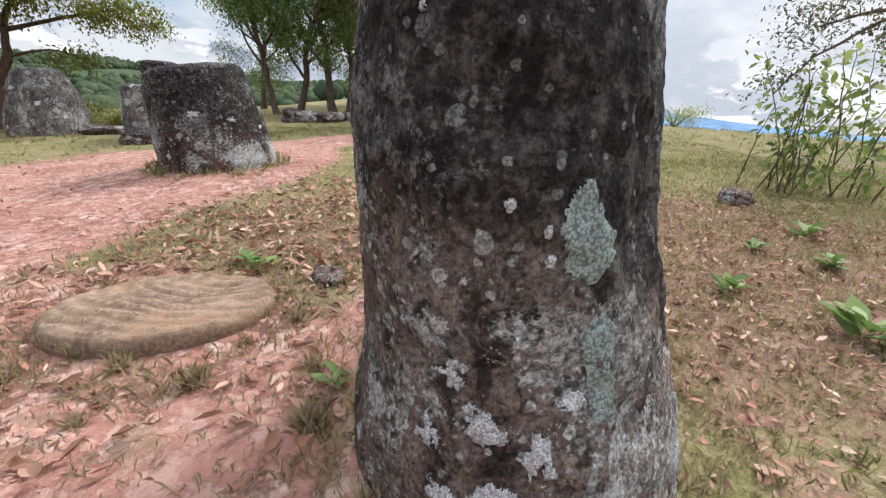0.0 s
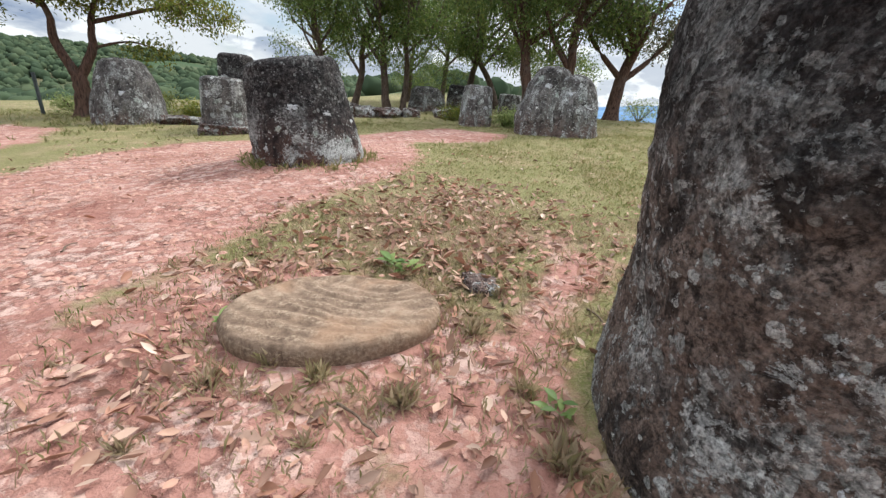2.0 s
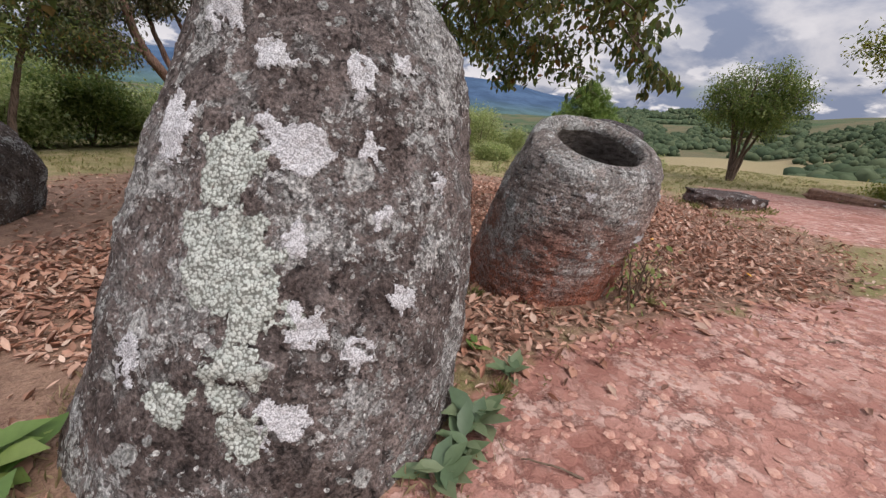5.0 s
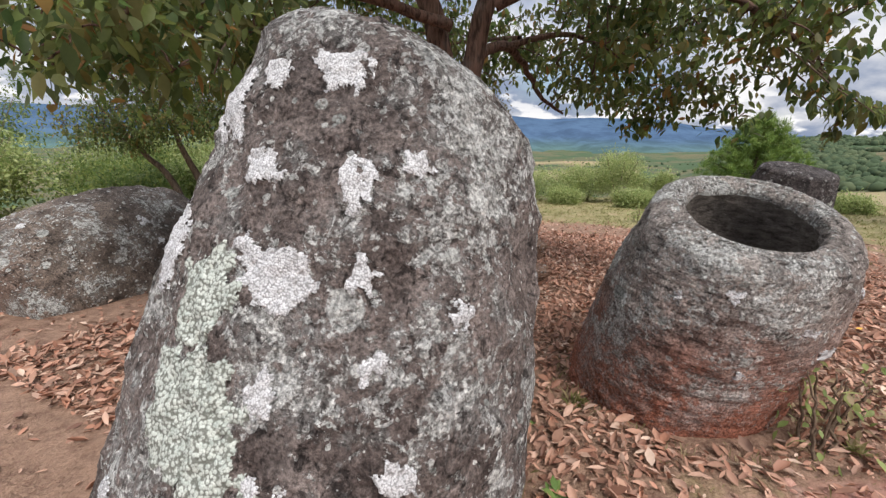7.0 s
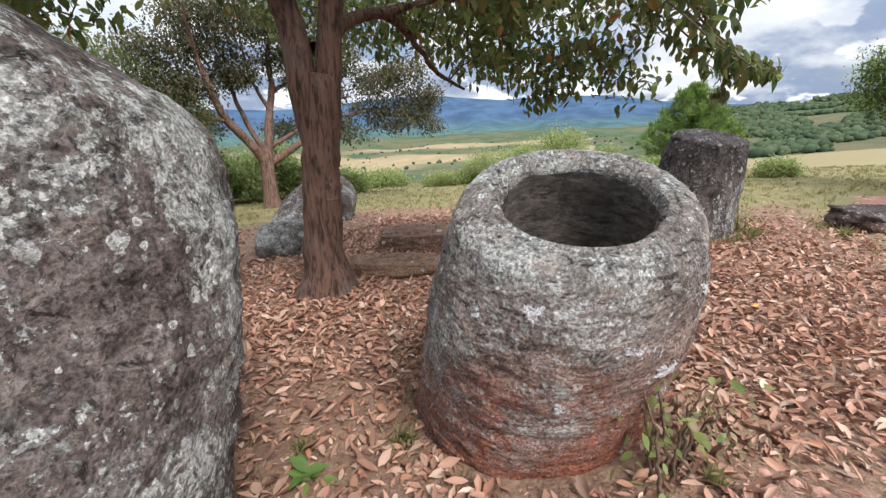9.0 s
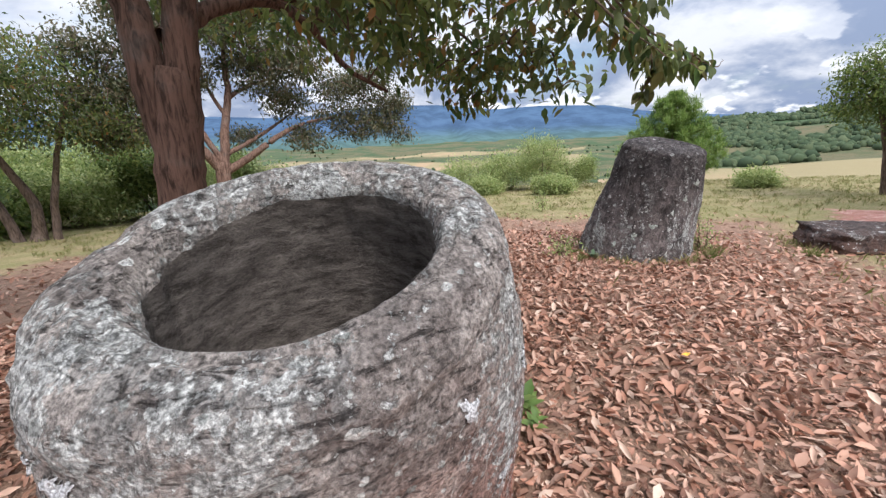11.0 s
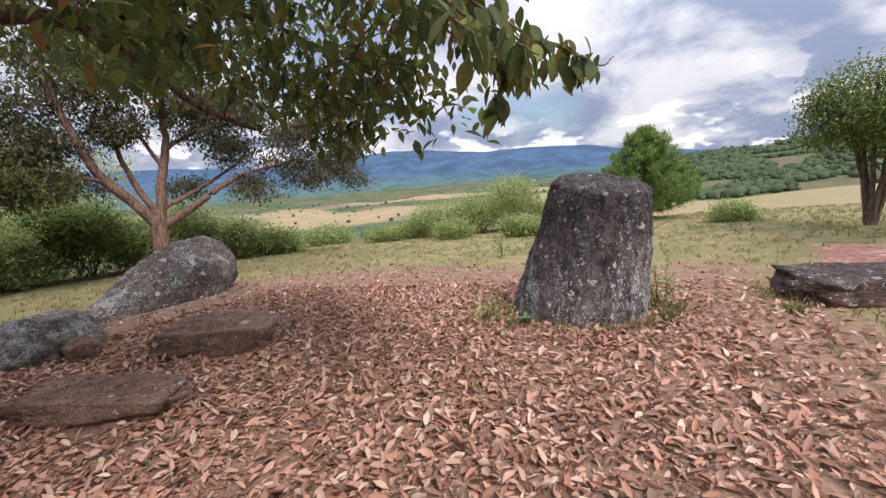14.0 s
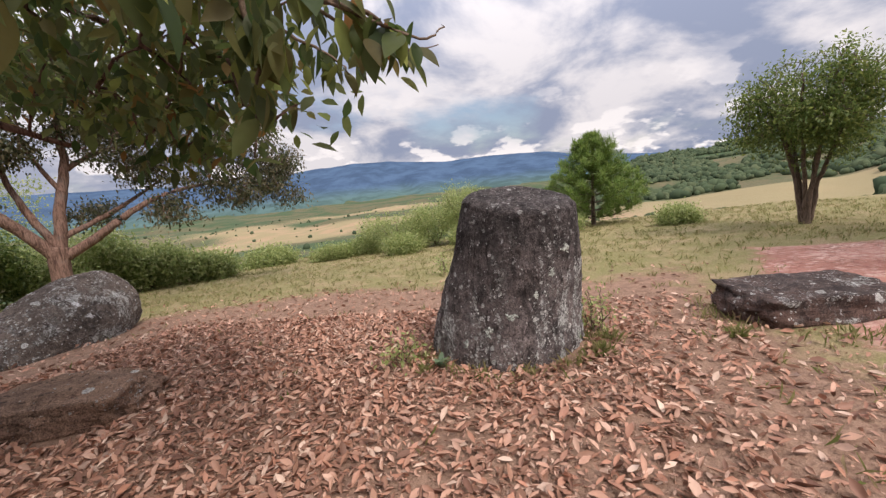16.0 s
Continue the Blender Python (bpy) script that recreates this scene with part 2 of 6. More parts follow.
def ground_material():
    s = Nodes("soil_grass_and_litter", 0.95, 0.15)
    zr, zg, zb = s.attribute("zone")[:3]
    wob = s.math("MULTIPLY", s.math("SUBTRACT", s.noise(1.7, 6, 0.68), 0.5), 0.9)
    n1, n2, n3, n4 = s.noise(0.8, 4), s.noise(6, 5, 0.65), s.noise(38, 4, 0.7), s.noise(130, 3, 0.7)
    dirt = s.ramp_colors(s.math("ADD", s.math("MULTIPLY", n1, 0.35), s.math("ADD", s.math("MULTIPLY", n2, 0.4), s.math("MULTIPLY", n3, 0.25))), (0.19, 0.072, 0.054), (0.31, 0.142, 0.112), (0.46, 0.258, 0.208), (0.56, 0.36, 0.3))
    # trodden crust: flakes and plates of many tones with dark gaps
    def flakes(scale, warp_scale, amount):
        v = s.nt.nodes.new("ShaderNodeTexVoronoi")
        s.put(v.inputs["Vector"], s.warp(warp_scale, amount))
        v.inputs["Scale"].default_value = scale
        sc = s.nt.nodes.new("ShaderNodeSeparateColor")
        s.nt.links.new(v.outputs["Color"], sc.inputs[0])
        return v.outputs["Distance"], sc.outputs[0]

    d1, r1 = flakes(9, 6, 0.22)
    d2, r2 = flakes(24, 14, 0.1)
    tone = s.math("ADD", s.math("MULTIPLY", r1, 0.45), s.math("ADD", s.math("MULTIPLY", r2, 0.3), s.math("MULTIPLY", n2, 0.6)))
    firm = s.ramp(s.noise(1.2, 4, 0.6), 0.4, 0.6, 0.5, 1.0)
    worn = s.math("MULTIPLY", s.ramp(tone, 0.62, 0.88), firm)
    dirt = s.mix(s.math("MULTIPLY", worn, 0.75), dirt, (0.61, 0.45, 0.385))
    gap = s.math("MULTIPLY", s.math("MULTIPLY", s.ramp(d1, 0.42, 0.62), s.ramp(n3, 0.35, 0.6)), firm)
    dirt = s.mix(s.math("MULTIPLY", gap, 0.7), dirt, (0.12, 0.045, 0.034))
    dirt = s.mix(s.math("MULTIPLY", s.ramp(s.noise(0.9, 3), 0.48, 0.66), 0.5), dirt, (0.2, 0.075, 0.055))
    plates = s.math("ADD", s.math("MULTIPLY", worn, 1.6), s.math("MULTIPLY", gap, -1.2))
    litter = s.mix(s.ramp(n2, 0.3, 0.7), (0.15, 0.088, 0.062), (0.3, 0.19, 0.135))
    litter = s.mix(s.math("MULTIPLY", s.ramp(n3, 0.4, 0.65), 0.5), litter, (0.36, 0.245, 0.175))
    grass = s.mix(s.ramp(s.noise(1.3, 5, 0.6), 0.42, 0.7), (0.165, 0.168, 0.058), (0.29, 0.23, 0.13))
    grass = s.mix(s.math("MULTIPLY", s.ramp(n3, 0.42, 0.6), 0.55), grass, (0.34, 0.265, 0.16))
    grass = s.mix(s.math("MULTIPLY", s.ramp(n4, 0.5, 0.38), 0.6), grass, (0.085, 0.06, 0.035))
    litter = s.mix(s.math("MULTIPLY", s.ramp(n4, 0.5, 0.38), 0.5), litter, (0.07, 0.04, 0.028))
    far = s.mix(s.ramp(s.noise(0.011, 4, 0.5), 0.42, 0.58), (0.048, 0.078, 0.036), (0.115, 0.1, 0.055))
    far = s.mix(s.math("MULTIPLY", s.ramp(s.noise(0.09, 5, 0.7), 0.45, 0.6), 0.55), far, (0.045, 0.075, 0.032))
    tan = s.mix(s.ramp(s.voronoi(0.012, s.stretch((1, 2.2, 1))), 0.2, 0.6), (0.3, 0.215, 0.13), (0.24, 0.2, 0.11))
    rows_ = s.mix(0.35, tan, s.ramp_colors(s.noise(0.12, 4), (0.7, 0.7, 0.7), (1.2, 1.2, 1.2)), "MULTIPLY")
    z2 = s.attribute("land")
    col = s.mix(s.ramp(s.math("ADD", zg, wob), 0.35, 0.65), grass, litter)
    col = s.mix(s.ramp(s.math("ADD", zr, wob), 0.38, 0.62), col, dirt)
    wild = s.mix(s.ramp(s.math("ADD", z2[0], s.math("MULTIPLY", wob, 0.5)), 0.4, 0.6), far, rows_)
    col = s.mix(zb, col, wild)
    h = s.math("ADD", s.math("MULTIPLY", n2, 1.0), s.math("ADD", s.math("MULTIPLY", n3, 0.5), s.math("MULTIPLY", plates, 0.25)))
    s.bump(s.math("ADD", h, s.math("MULTIPLY", n4, 0.2)), 0.9, 0.035)
    return s.done(col)


M_GROUND = ground_material()
M_NEAR = stone("dark_crusted_sandstone", ((0.11, 0.085, 0.072), (0.42, 0.345, 0.3)), 0.95, (0.66, 0.94), 0.3, (0.3, 1.1), 0.9, 1.1, (0.15, 0.09, 0.065), ragged=0.75, side=0.42, cavity=(1, 1, 1.1), foot=(0.3, 0.85, 0.06))
M_BIG = stone("lichen_covered_sandstone", ((0.066, 0.048, 0.043), (0.33, 0.275, 0.252)), 0.32, (1.3, 2.9), 0.45, (-0.1, 0.7), 0.95, 1.0, (0.17, 0.08, 0.06), cavity=(1.2, 1.2, 1.0))
M_OPEN = stone("red_based_sandstone", ((0.15, 0.125, 0.115), (0.56, 0.5, 0.455)), 0.1, (0.9, 1.8), 0.92, (0.1, 1.15), 1.12, 1.0, (0.3, 0.108, 0.066), cavity=(0.55, 0.55, 2.4))
M_DARK = stone("black_crusted_sandstone", ((0.05, 0.036, 0.034), (0.15, 0.11, 0.1)), 0.95, (0.35, 0.8), 0.4, (0.0, 0.4), 0.85, 0.95, (0.2, 0.09, 0.062), ragged=0.9, foot=(0.2, 0.8, 0.06))
M_GREY = stone("grey_sandstone", ((0.08, 0.07, 0.066), (0.27, 0.245, 0.23)), 0.75, (0.8, 1.9), 0.4, (0.0, 0.5), 0.75, 0.7, (0.2, 0.1, 0.075), (1.6, 1.6, 0.6), cavity=(1.4, 1.4, 0.8))
M_PALE = stone("pale_grey_sandstone", ((0.14, 0.125, 0.115), (0.38, 0.345, 0.32)), 0.35, (0.2, 0.9), 0.3, (-0.3, 0.2), 0.9, 0.7, (0.2, 0.11, 0.08))
M_BROWN = stone("brown_shaded_sandstone", ((0.1, 0.078, 0.065), (0.3, 0.24, 0.2)), 0.4, (0.6, 1.8), 0.3, (-0.2, 0.5), 0.8, 0.8, (0.26, 0.14, 0.1))
M_STREAK = stone("streaked_dark_sandstone", ((0.06, 0.05, 0.05), (0.28, 0.235, 0.225)), 0.74, (0.6, 1.5), 0.12, (0.0, 0.3), 0.62, 0.45, (0.15, 0.1, 0.08), (2.2, 2.2, 0.5), cavity=(1.9, 1.9, 0.35), foot=(0.3, 1.1, 0.12))
M_SLAB = stone("brown_slab_stone", ((0.16, 0.1, 0.072), (0.37, 0.24, 0.17)), 0.0, (0.0, 0.5), 0.3, (0.0, 0.3), -0.4, -0.5, (0.22, 0.12, 0.085), cavity=(0.7, 0.7, 3.0))
M_SLAB_DARK = stone("dark_slab_stone", ((0.045, 0.035, 0.033), (0.15, 0.115, 0.105)), 0.5, (0.0, 0.4), 0.3, (0.0, 0.3), 0.25, 0.2, (0.2, 0.1, 0.07), cavity=(0.7, 0.7, 3.0))


def lid_stone():
    """Brown sandstone, darker in its grooves and paler on its ridges."""
    s = Nodes("brown_lid_sandstone", 0.95, 0.15)
    n, f = s.noise(5, 6, 0.65), s.noise(42, 5, 0.7)
    gr = s.attribute("groove")[0]
    col = s.ramp_colors(s.ramp(s.math("ADD", s.math("MULTIPLY", n, 0.6), s.math("MULTIPLY", f, 0.4)), 0.3, 0.7), (0.115, 0.078, 0.056), (0.235, 0.163, 0.115), (0.38, 0.27, 0.195))
    col = s.mix(s.math("MULTIPLY", gr, 0.38), col, (0.11, 0.074, 0.052))
    col = s.mix(s.math("MULTIPLY", s.ramp(gr, 0.02, 0.0), s.ramp(f, 0.45, 0.65)), col, (0.33, 0.25, 0.18))
    col = s.mix(s.math("MULTIPLY", s.ramp(s.noise(2.2, 4), 0.52, 0.68), 0.45), col, (0.3, 0.17, 0.1))
    s.bump(s.math("ADD", n, s.math("MULTIPLY", f, 0.6)), 0.9, 0.02)
    return s.done(col)


M_DISC = lid_stone()
# lichen-free inner wall; shade inside the jar is mixed into its dark colour
M_HOLLOW = plain("shaded_hollow_stone", (0.05, 0.042, 0.036), (0.26, 0.225, 0.2), 10, 0.95, 1.0, 8, 0.1, 0.06, (1, 1, 2.8))


def lichen_crust(name, dark, a, b, scale):
    """Crumbly lichen: little lobes parted by dark cracks."""
    s = Nodes(name, 0.95, 0.1)
    v = s.warp(scale * 0.8, 0.8 / scale)
    lobe = s.voronoi(scale, v)
    n, f = s.noise(scale * 0.3, 6, 0.7), s.noise(scale * 2.5, 4, 0.7)
    col = s.mix(s.ramp(s.math("ADD", s.math("MULTIPLY", n, 0.6), s.math("MULTIPLY", f, 0.4)), 0.36, 0.62), a, b)
    col = s.mix(s.math("MULTIPLY", s.ramp(s.math("ADD", lobe, s.math("MULTIPLY", s.math("SUBTRACT", f, 0.5), 0.5)), 0.4, 0.72), 0.85), col, dark)
    s.bump(s.math("ADD", s.math("MULTIPLY", lobe, -0.7), s.math("MULTIPLY", f, 0.7)), 0.65, 0.01)
    return s.done(col)


M_LICHEN = lichen_crust("pale_green_lichen", (0.1, 0.1, 0.085), (0.3, 0.335, 0.3), (0.54, 0.57, 0.52), 85)
M_LICHEN_W = lichen_crust("white_lichen", (0.24, 0.235, 0.235), (0.4, 0.4, 0.405), (0.68, 0.68, 0.69), 150)
M_LICHEN_SEA = lichen_crust("grey_green_smooth_lichen", (0.1, 0.12, 0.11), (0.2, 0.245, 0.225), (0.36, 0.41, 0.375), 110)
M_BARK_RED = bark("red_brown_bark", (0.04, 0.024, 0.018), (0.155, 0.092, 0.07))
M_BARK_PALE = bark("pinkish_smooth_bark", (0.07, 0.04, 0.031), (0.215, 0.135, 0.104), 0.8)
M_BARK_GREY = bark("grey_brown_bark", (0.05, 0.035, 0.027), (0.16, 0.115, 0.09))
M_LEAF_DARK = leafy("dark_glossy_leaves", ((0.045, 0.075, 0.027), (0.09, 0.145, 0.044), (0.2, 0.23, 0.06), (0.14, 0.175, 0.09), (0.25, 0.27, 0.075), (0.115, 0.16, 0.05), (0.08, 0.1, 0.04), (0.16, 0.2, 0.065), (0.1, 0.13, 0.05), (0.15, 0.13, 0.05), (0.19, 0.2, 0.07), (0.3, 0.15, 0.05)), 0.7)
M_LEAF_GREEN = leafy("green_leaves", ((0.08, 0.125, 0.034), (0.15, 0.21, 0.055), (0.25, 0.28, 0.08)), 0.6)
M_LEAF_YEL = leafy("yellowing_leaves", ((0.087, 0.123, 0.022), (0.189, 0.217, 0.036), (0.290, 0.246, 0.043)), 0.5)
M_LEAF_OLIVE = leafy("olive_small_leaves", ((0.05, 0.066, 0.032), (0.09, 0.105, 0.052), (0.16, 0.14, 0.075), (0.19, 0.165, 0.1)), 0.5)
M_NEEDLE = leafy("pine_needles", ((0.1, 0.17, 0.04), (0.17, 0.26, 0.06), (0.26, 0.33, 0.085)), 0.5)
M_SHRUB = leafy("light_green_shrub_leaves", ((0.17, 0.235, 0.07), (0.3, 0.36, 0.125), (0.44, 0.46, 0.2)), 0.5)
M_HERB = leafy("fresh_green_herb_leaves", ((0.1, 0.175, 0.045), (0.17, 0.26, 0.07), (0.27, 0.34, 0.105)), 0.4)
M_SAGE = leafy("grey_green_herb_leaves", ((0.09, 0.14, 0.075), (0.14, 0.2, 0.1), (0.19, 0.23, 0.13)), 0.3)
M_CLOD = plain("red_soil_crumbs", (0.26, 0.11, 0.08), (0.52, 0.33, 0.26), 20, 0.95, 0.4)
M_FALLEN = leafy("dry_fallen_leaves", ((0.14, 0.068, 0.046), (0.39, 0.2, 0.135), (0.52, 0.315, 0.225), (0.24, 0.12, 0.081), (0.59, 0.395, 0.3), (0.44, 0.215, 0.14), (0.3, 0.165, 0.11), (0.17, 0.088, 0.06), (0.68, 0.51, 0.4)), 0.15, 0.6, 0.3)
M_GRASS = leafy("mixed_green_and_dry_grass", ((0.14, 0.165, 0.05), (0.19, 0.21, 0.07), (0.29, 0.255, 0.115), (0.42, 0.335, 0.19)), 0.55, 0.8, 0.15)
M_DRYMIX = leafy("half_dry_grass", ((0.2, 0.185, 0.08), (0.42, 0.34, 0.2), (0.3, 0.25, 0.13), (0.5, 0.4, 0.26)), 0.55, 0.85, 0.15)
M_STRAW = leafy("dry_straw", ((0.3, 0.22, 0.14), (0.46, 0.36, 0.24), (0.3, 0.27, 0.13)), 0.5, 0.85, 0.15)
# muted, bluish greens: haze over the hills is put into the leaf colour
M_FOREST = leafy("hazy_forest_canopy", ((0.042, 0.062, 0.036), (0.06, 0.084, 0.046), (0.082, 0.102, 0.056)), 0.0, 0.95, 0.05)
M_TWIG = plain("dry_twig_wood", (0.07, 0.045, 0.03), (0.19, 0.14, 0.1), 30, 0.9, 0.4)
M_POST = plain("dark_grey_paint", (0.05, 0.06, 0.065), (0.1, 0.11, 0.12), 12, 0.6, 0.1)


def hazy_distance_material(name, foot, top, glow, z0, z1):
    """Far woods, air haze put into colour and glow: green foot, blue higher up."""
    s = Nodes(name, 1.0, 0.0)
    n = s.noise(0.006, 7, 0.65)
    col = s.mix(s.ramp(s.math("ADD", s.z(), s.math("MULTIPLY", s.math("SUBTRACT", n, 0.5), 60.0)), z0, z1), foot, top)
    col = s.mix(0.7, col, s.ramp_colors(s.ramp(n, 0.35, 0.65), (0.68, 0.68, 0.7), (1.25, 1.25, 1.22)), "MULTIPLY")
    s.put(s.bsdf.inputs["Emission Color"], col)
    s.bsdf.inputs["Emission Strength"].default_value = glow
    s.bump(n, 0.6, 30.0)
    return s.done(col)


# blue tints and glow stand in for haze, paler on the farther range
M_MOUNT = hazy_distance_material("haze_blue_far_mountains", (0.06, 0.1, 0.095), (0.046, 0.077, 0.128), 0.4, -70.0, 20.0)
M_MOUNT2 = hazy_distance_material("haze_pale_blue_mountains", (0.09, 0.15, 0.18), (0.13, 0.21, 0.33), 0.45, -70.0, 20.0)


# ---- helpers for meshes ----
def mesh_from(name, verts, faces, mat, smooth=True):
    me = bpy.data.meshes.new(name)
    me.from_pydata([tuple(v) for v in verts], [], [tuple(f) for f in faces])
    me.materials.append(mat)
    if smooth:
        me.polygons.foreach_set("use_smooth", [True] * len(me.polygons))
    me.update()
    return me


def thing(name, mesh, at=(0, 0, 0), label="", category="", group="", kind="", turn=(0, 0, 0)):
    ob = new(name, mesh)
    ob.matrix_world = pose(*at, *turn)
    return tagged(ob, label, category, group, kind)


def part(name, mesh, parent, label=""):
    ob = new(name, mesh)
    ob.parent = parent
    return tagged(ob, label)


def many(name, tv, tf, pos, rot, scale, mat, smooth=False):
    """One mesh of many copies of a small template (verts tv, faces tf of one size)."""
    tv, tf = np.array(tv, float), np.array(tf, int)
    n, k = len(pos), len(tv)
    v = np.einsum("nij,nkj->nki", rot, tv[None] * np.asarray(scale).reshape(n, -1, 1 if np.ndim(scale) == 1 else 3)) + np.asarray(pos)[:, None]
    f = (tf[None] + (np.arange(n) * k)[:, None, None]).reshape(-1, tf.shape[1])
    me = bpy.data.meshes.new(name)
    me.vertices.add(n * k)
    me.vertices.foreach_set("co", v.reshape(-1))
    me.loops.add(f.size)
    me.loops.foreach_set("vertex_index", f.reshape(-1))
    me.polygons.add(len(f))
    me.polygons.foreach_set("loop_start", np.arange(len(f)) * tf.shape[1])
    me.polygons.foreach_set("loop_total", np.full(len(f), tf.shape[1]))
    if smooth:
        me.polygons.foreach_set("use_smooth", [True] * len(f))
    me.materials.append(mat)
    me.update(calc_edges=True)
    return me


def turns(rng, n, tilt, yaw=None):
    """n random turns: any heading, then a tilt (radians, a spread) off the level."""
    yaw = rng.uniform(0, 2 * np.pi, n) if yaw is None else yaw
    a, b = rng.normal(0, tilt, n), rng.normal(0, tilt, n)
    cy, sy, ca, sa, cb, sb = np.cos(yaw), np.sin(yaw), np.cos(a), np.sin(a), np.cos(b), np.sin(b)
    o, i = np.zeros(n), np.ones(n)
    rz = np.stack([cy, -sy, o, sy, cy, o, o, o, i], 1).reshape(n, 3, 3)
    rx = np.stack([i, o, o, o, ca, -sa, o, sa, ca], 1).reshape(n, 3, 3)
    ry = np.stack([cb, o, sb, o, i, o, -sb, o, cb], 1).reshape(n, 3, 3)
    return rz @ rx @ ry


LEAF_V = [(0, 0, 0), (0.2, 0.28, 0.05), (0.22, 0.58, 0.03), (0, 1, -0.08), (-0.22, 0.58, 0.03), (-0.2, 0.28, 0.05), (0, 0.45, -0.02)]
LEAF_F = [(0, 1, 6), (1, 2, 6), (2, 3, 6), (3, 4, 6), (4, 5, 6), (5, 0, 6)]
HERB_V = [(0, 0, 0), (0.2, 0.3, 0.06), (0.23, 0.58, 0.03), (0, 1, -0.12), (-0.23, 0.58, 0.03), (-0.2, 0.3, 0.06), (0, 0.45, -0.03)]
CURL_V = [(0, 0, 0.02), (0.15, 0.25, 0.12), (0.19, 0.6, 0.13), (0.02, 1, 0.1), (-0.17, 0.6, 0.16), (-0.14, 0.25, 0.1), (0, 0.45, 0.0)]
SPRAY_V = [(0, 0, 0), (0.22, 0.5, 0.06), (0, 1, -0.05), (-0.22, 0.5, 0.06)]
SPRAY_F = [(0, 1, 3), (1, 2, 3)]
BLADE_V = [(-0.022, 0, 0), (0.022, 0, 0), (0.014, 0.12, 0.6), (0, 0.42, 0.95)]
BLADE_F = [(0, 1, 2), (0, 2, 3)]


def fbm(p, octaves=5):
    return noise.fractal(Vector(p), 1.0, 2.0, octaves)


def poly_mask(x, y, poly, soft):
    """1 inside the polygon, 0 outside, soft across its edge."""
    inside, best = False, 1e9
    n = len(poly)
    for i in range(n):
        ax, ay = poly[i]
        bx, by = poly[(i + 1) % n]
        if (ay > y) != (by > y) and x < (bx - ax) * (y - ay) / (by - ay) + ax:
            inside = not inside
        dx, dy = bx - ax, by - ay
        k = max(0.0, min(1.0, ((x - ax) * dx + (y - ay) * dy) / (dx * dx + dy * dy)))
        best = min(best, math.hypot(x - ax - k * dx, y - ay - k * dy))
    return max(0.0, min(1.0, 0.5 + (best if inside else -best) / soft))


# ---- the lie of the land ----
AZ = [-180, -120, -60, -30, 0, 25, 50, 62, 78, 88, 120, 150, 180]
RAD = [70, 180, 350, 700, 1300, 4600]
FAR_Z = [
    (-10, -28, -45, -65, -70, -60), (-8, -25, -40, -55, -60, -60), (-6, -20, -35, -45, -50, -50), (-4, -12, -30, -40, -45, -50),
    (4, 10, 18, 28, 30, 20), (-3, 0, 14, 26, 28, 20), (-6, -9, 13, 27, 28, 20), (-8, -16, -14, 19, 24, 0),
    (-9, -19, -26, 5, -10, -30), (-10, -24, -36, -44, -55, -60), (-10, -28, -46, -66, -72, -70), (-10, -28, -46, -66, -72, -70), (-10, -28, -45, -65, -70, -60),
]
HUB = (-7.0, 4.0)


def smooth01(k):
    k = max(0.0, min(1.0, k))
    return k * k * (3 - 2 * k)


def land(x, y):
    """The ground's height: a gently tilted terrace, with a small rise under one jar, that drops to the valleys around."""
    near = 0.142 + 0.0524 * y + 0.0699 * x
    near += 0.17 * math.exp(-((x + 3.5) ** 2 + (y - 6.8) ** 2) / 3.2)
    near += 0.035 * noise.noise((x * 0.6, y * 0.6, 3)) + 0.012 * noise.noise((x * 2.1, y * 2.1, 7))
    r = math.hypot(x - HUB[0], y - HUB[1])
    az = math.degrees(math.atan2(-(x - HUB[0]), y - HUB[1]))
    edge = 26 if az > 10 or az < -120 else (17 if az < -30 else 17 + 18 * smooth01((az + 30) / 30))
    if r <= edge:
        return near
    i = max(j for j in range(len(AZ) - 1) if AZ[j] <= az)
    k = smooth01((az - AZ[i]) / (AZ[i + 1] - AZ[i]))
    row = [a + (b - a) * k for a, b in zip(FAR_Z[i], FAR_Z[i + 1])]
    far = float(np.interp(r, RAD, row))
    if r > 100:
        far += fbm((x * 0.006, y * 0.006, 1), 4) * min(9.0, (r - 100) * 0.02)
    rim = 0.142 + 0.0524 * (HUB[1] + (y - HUB[1]) * edge / r) + 0.0699 * (HUB[0] + (x - HUB[0]) * edge / r)
    if r < RAD[0]:
        near = near + (rim - near) * smooth01((r - edge) / 25)
        return near + (far - near) * smooth01((r - edge) / (RAD[0] - edge))
    return far


DIRT = [(-4.3, 0.25), (-5.2, 1.2), (-6.0, 2.5), (-6.9, 4.2), (-7.6, 6.6), (-7.0, 8.8), (-4.4, 10.7), (-2.0, 13.6), (0.0, 12.2), (-0.4, 10.6), (-2.3, 9.8),
        (-1.8, 7.4), (-1.9, 6.0), (-2.7, 4.6), (-2.9, 2.8), (-3.1, 2.2), (-2.5, 1.4), (-1.2, 1.2), (1.6, 0.7), (2.3, -0.6), (1.3, -3.2), (-0.5, -4.6), (-1.8, -3.5), (-2.6, -1.6), (-3.2, -0.1)]
DIRT_2 = [(-18.5, 7.5), (-15.9, 6.7), (-11.1, 5.9), (-9.7, 6.2), (-9.9, 8.1), (-11.9, 10.6), (-15.3, 11.3), (-18.0, 9.5)]
DIRT_3 = [(-1.1, 0.8), (-0.3, 1.4), (-0.2, 2.3), (0.4, 3.2), (-0.1, 3.8), (-0.6, 2.5), (-0.9, 1.6)]
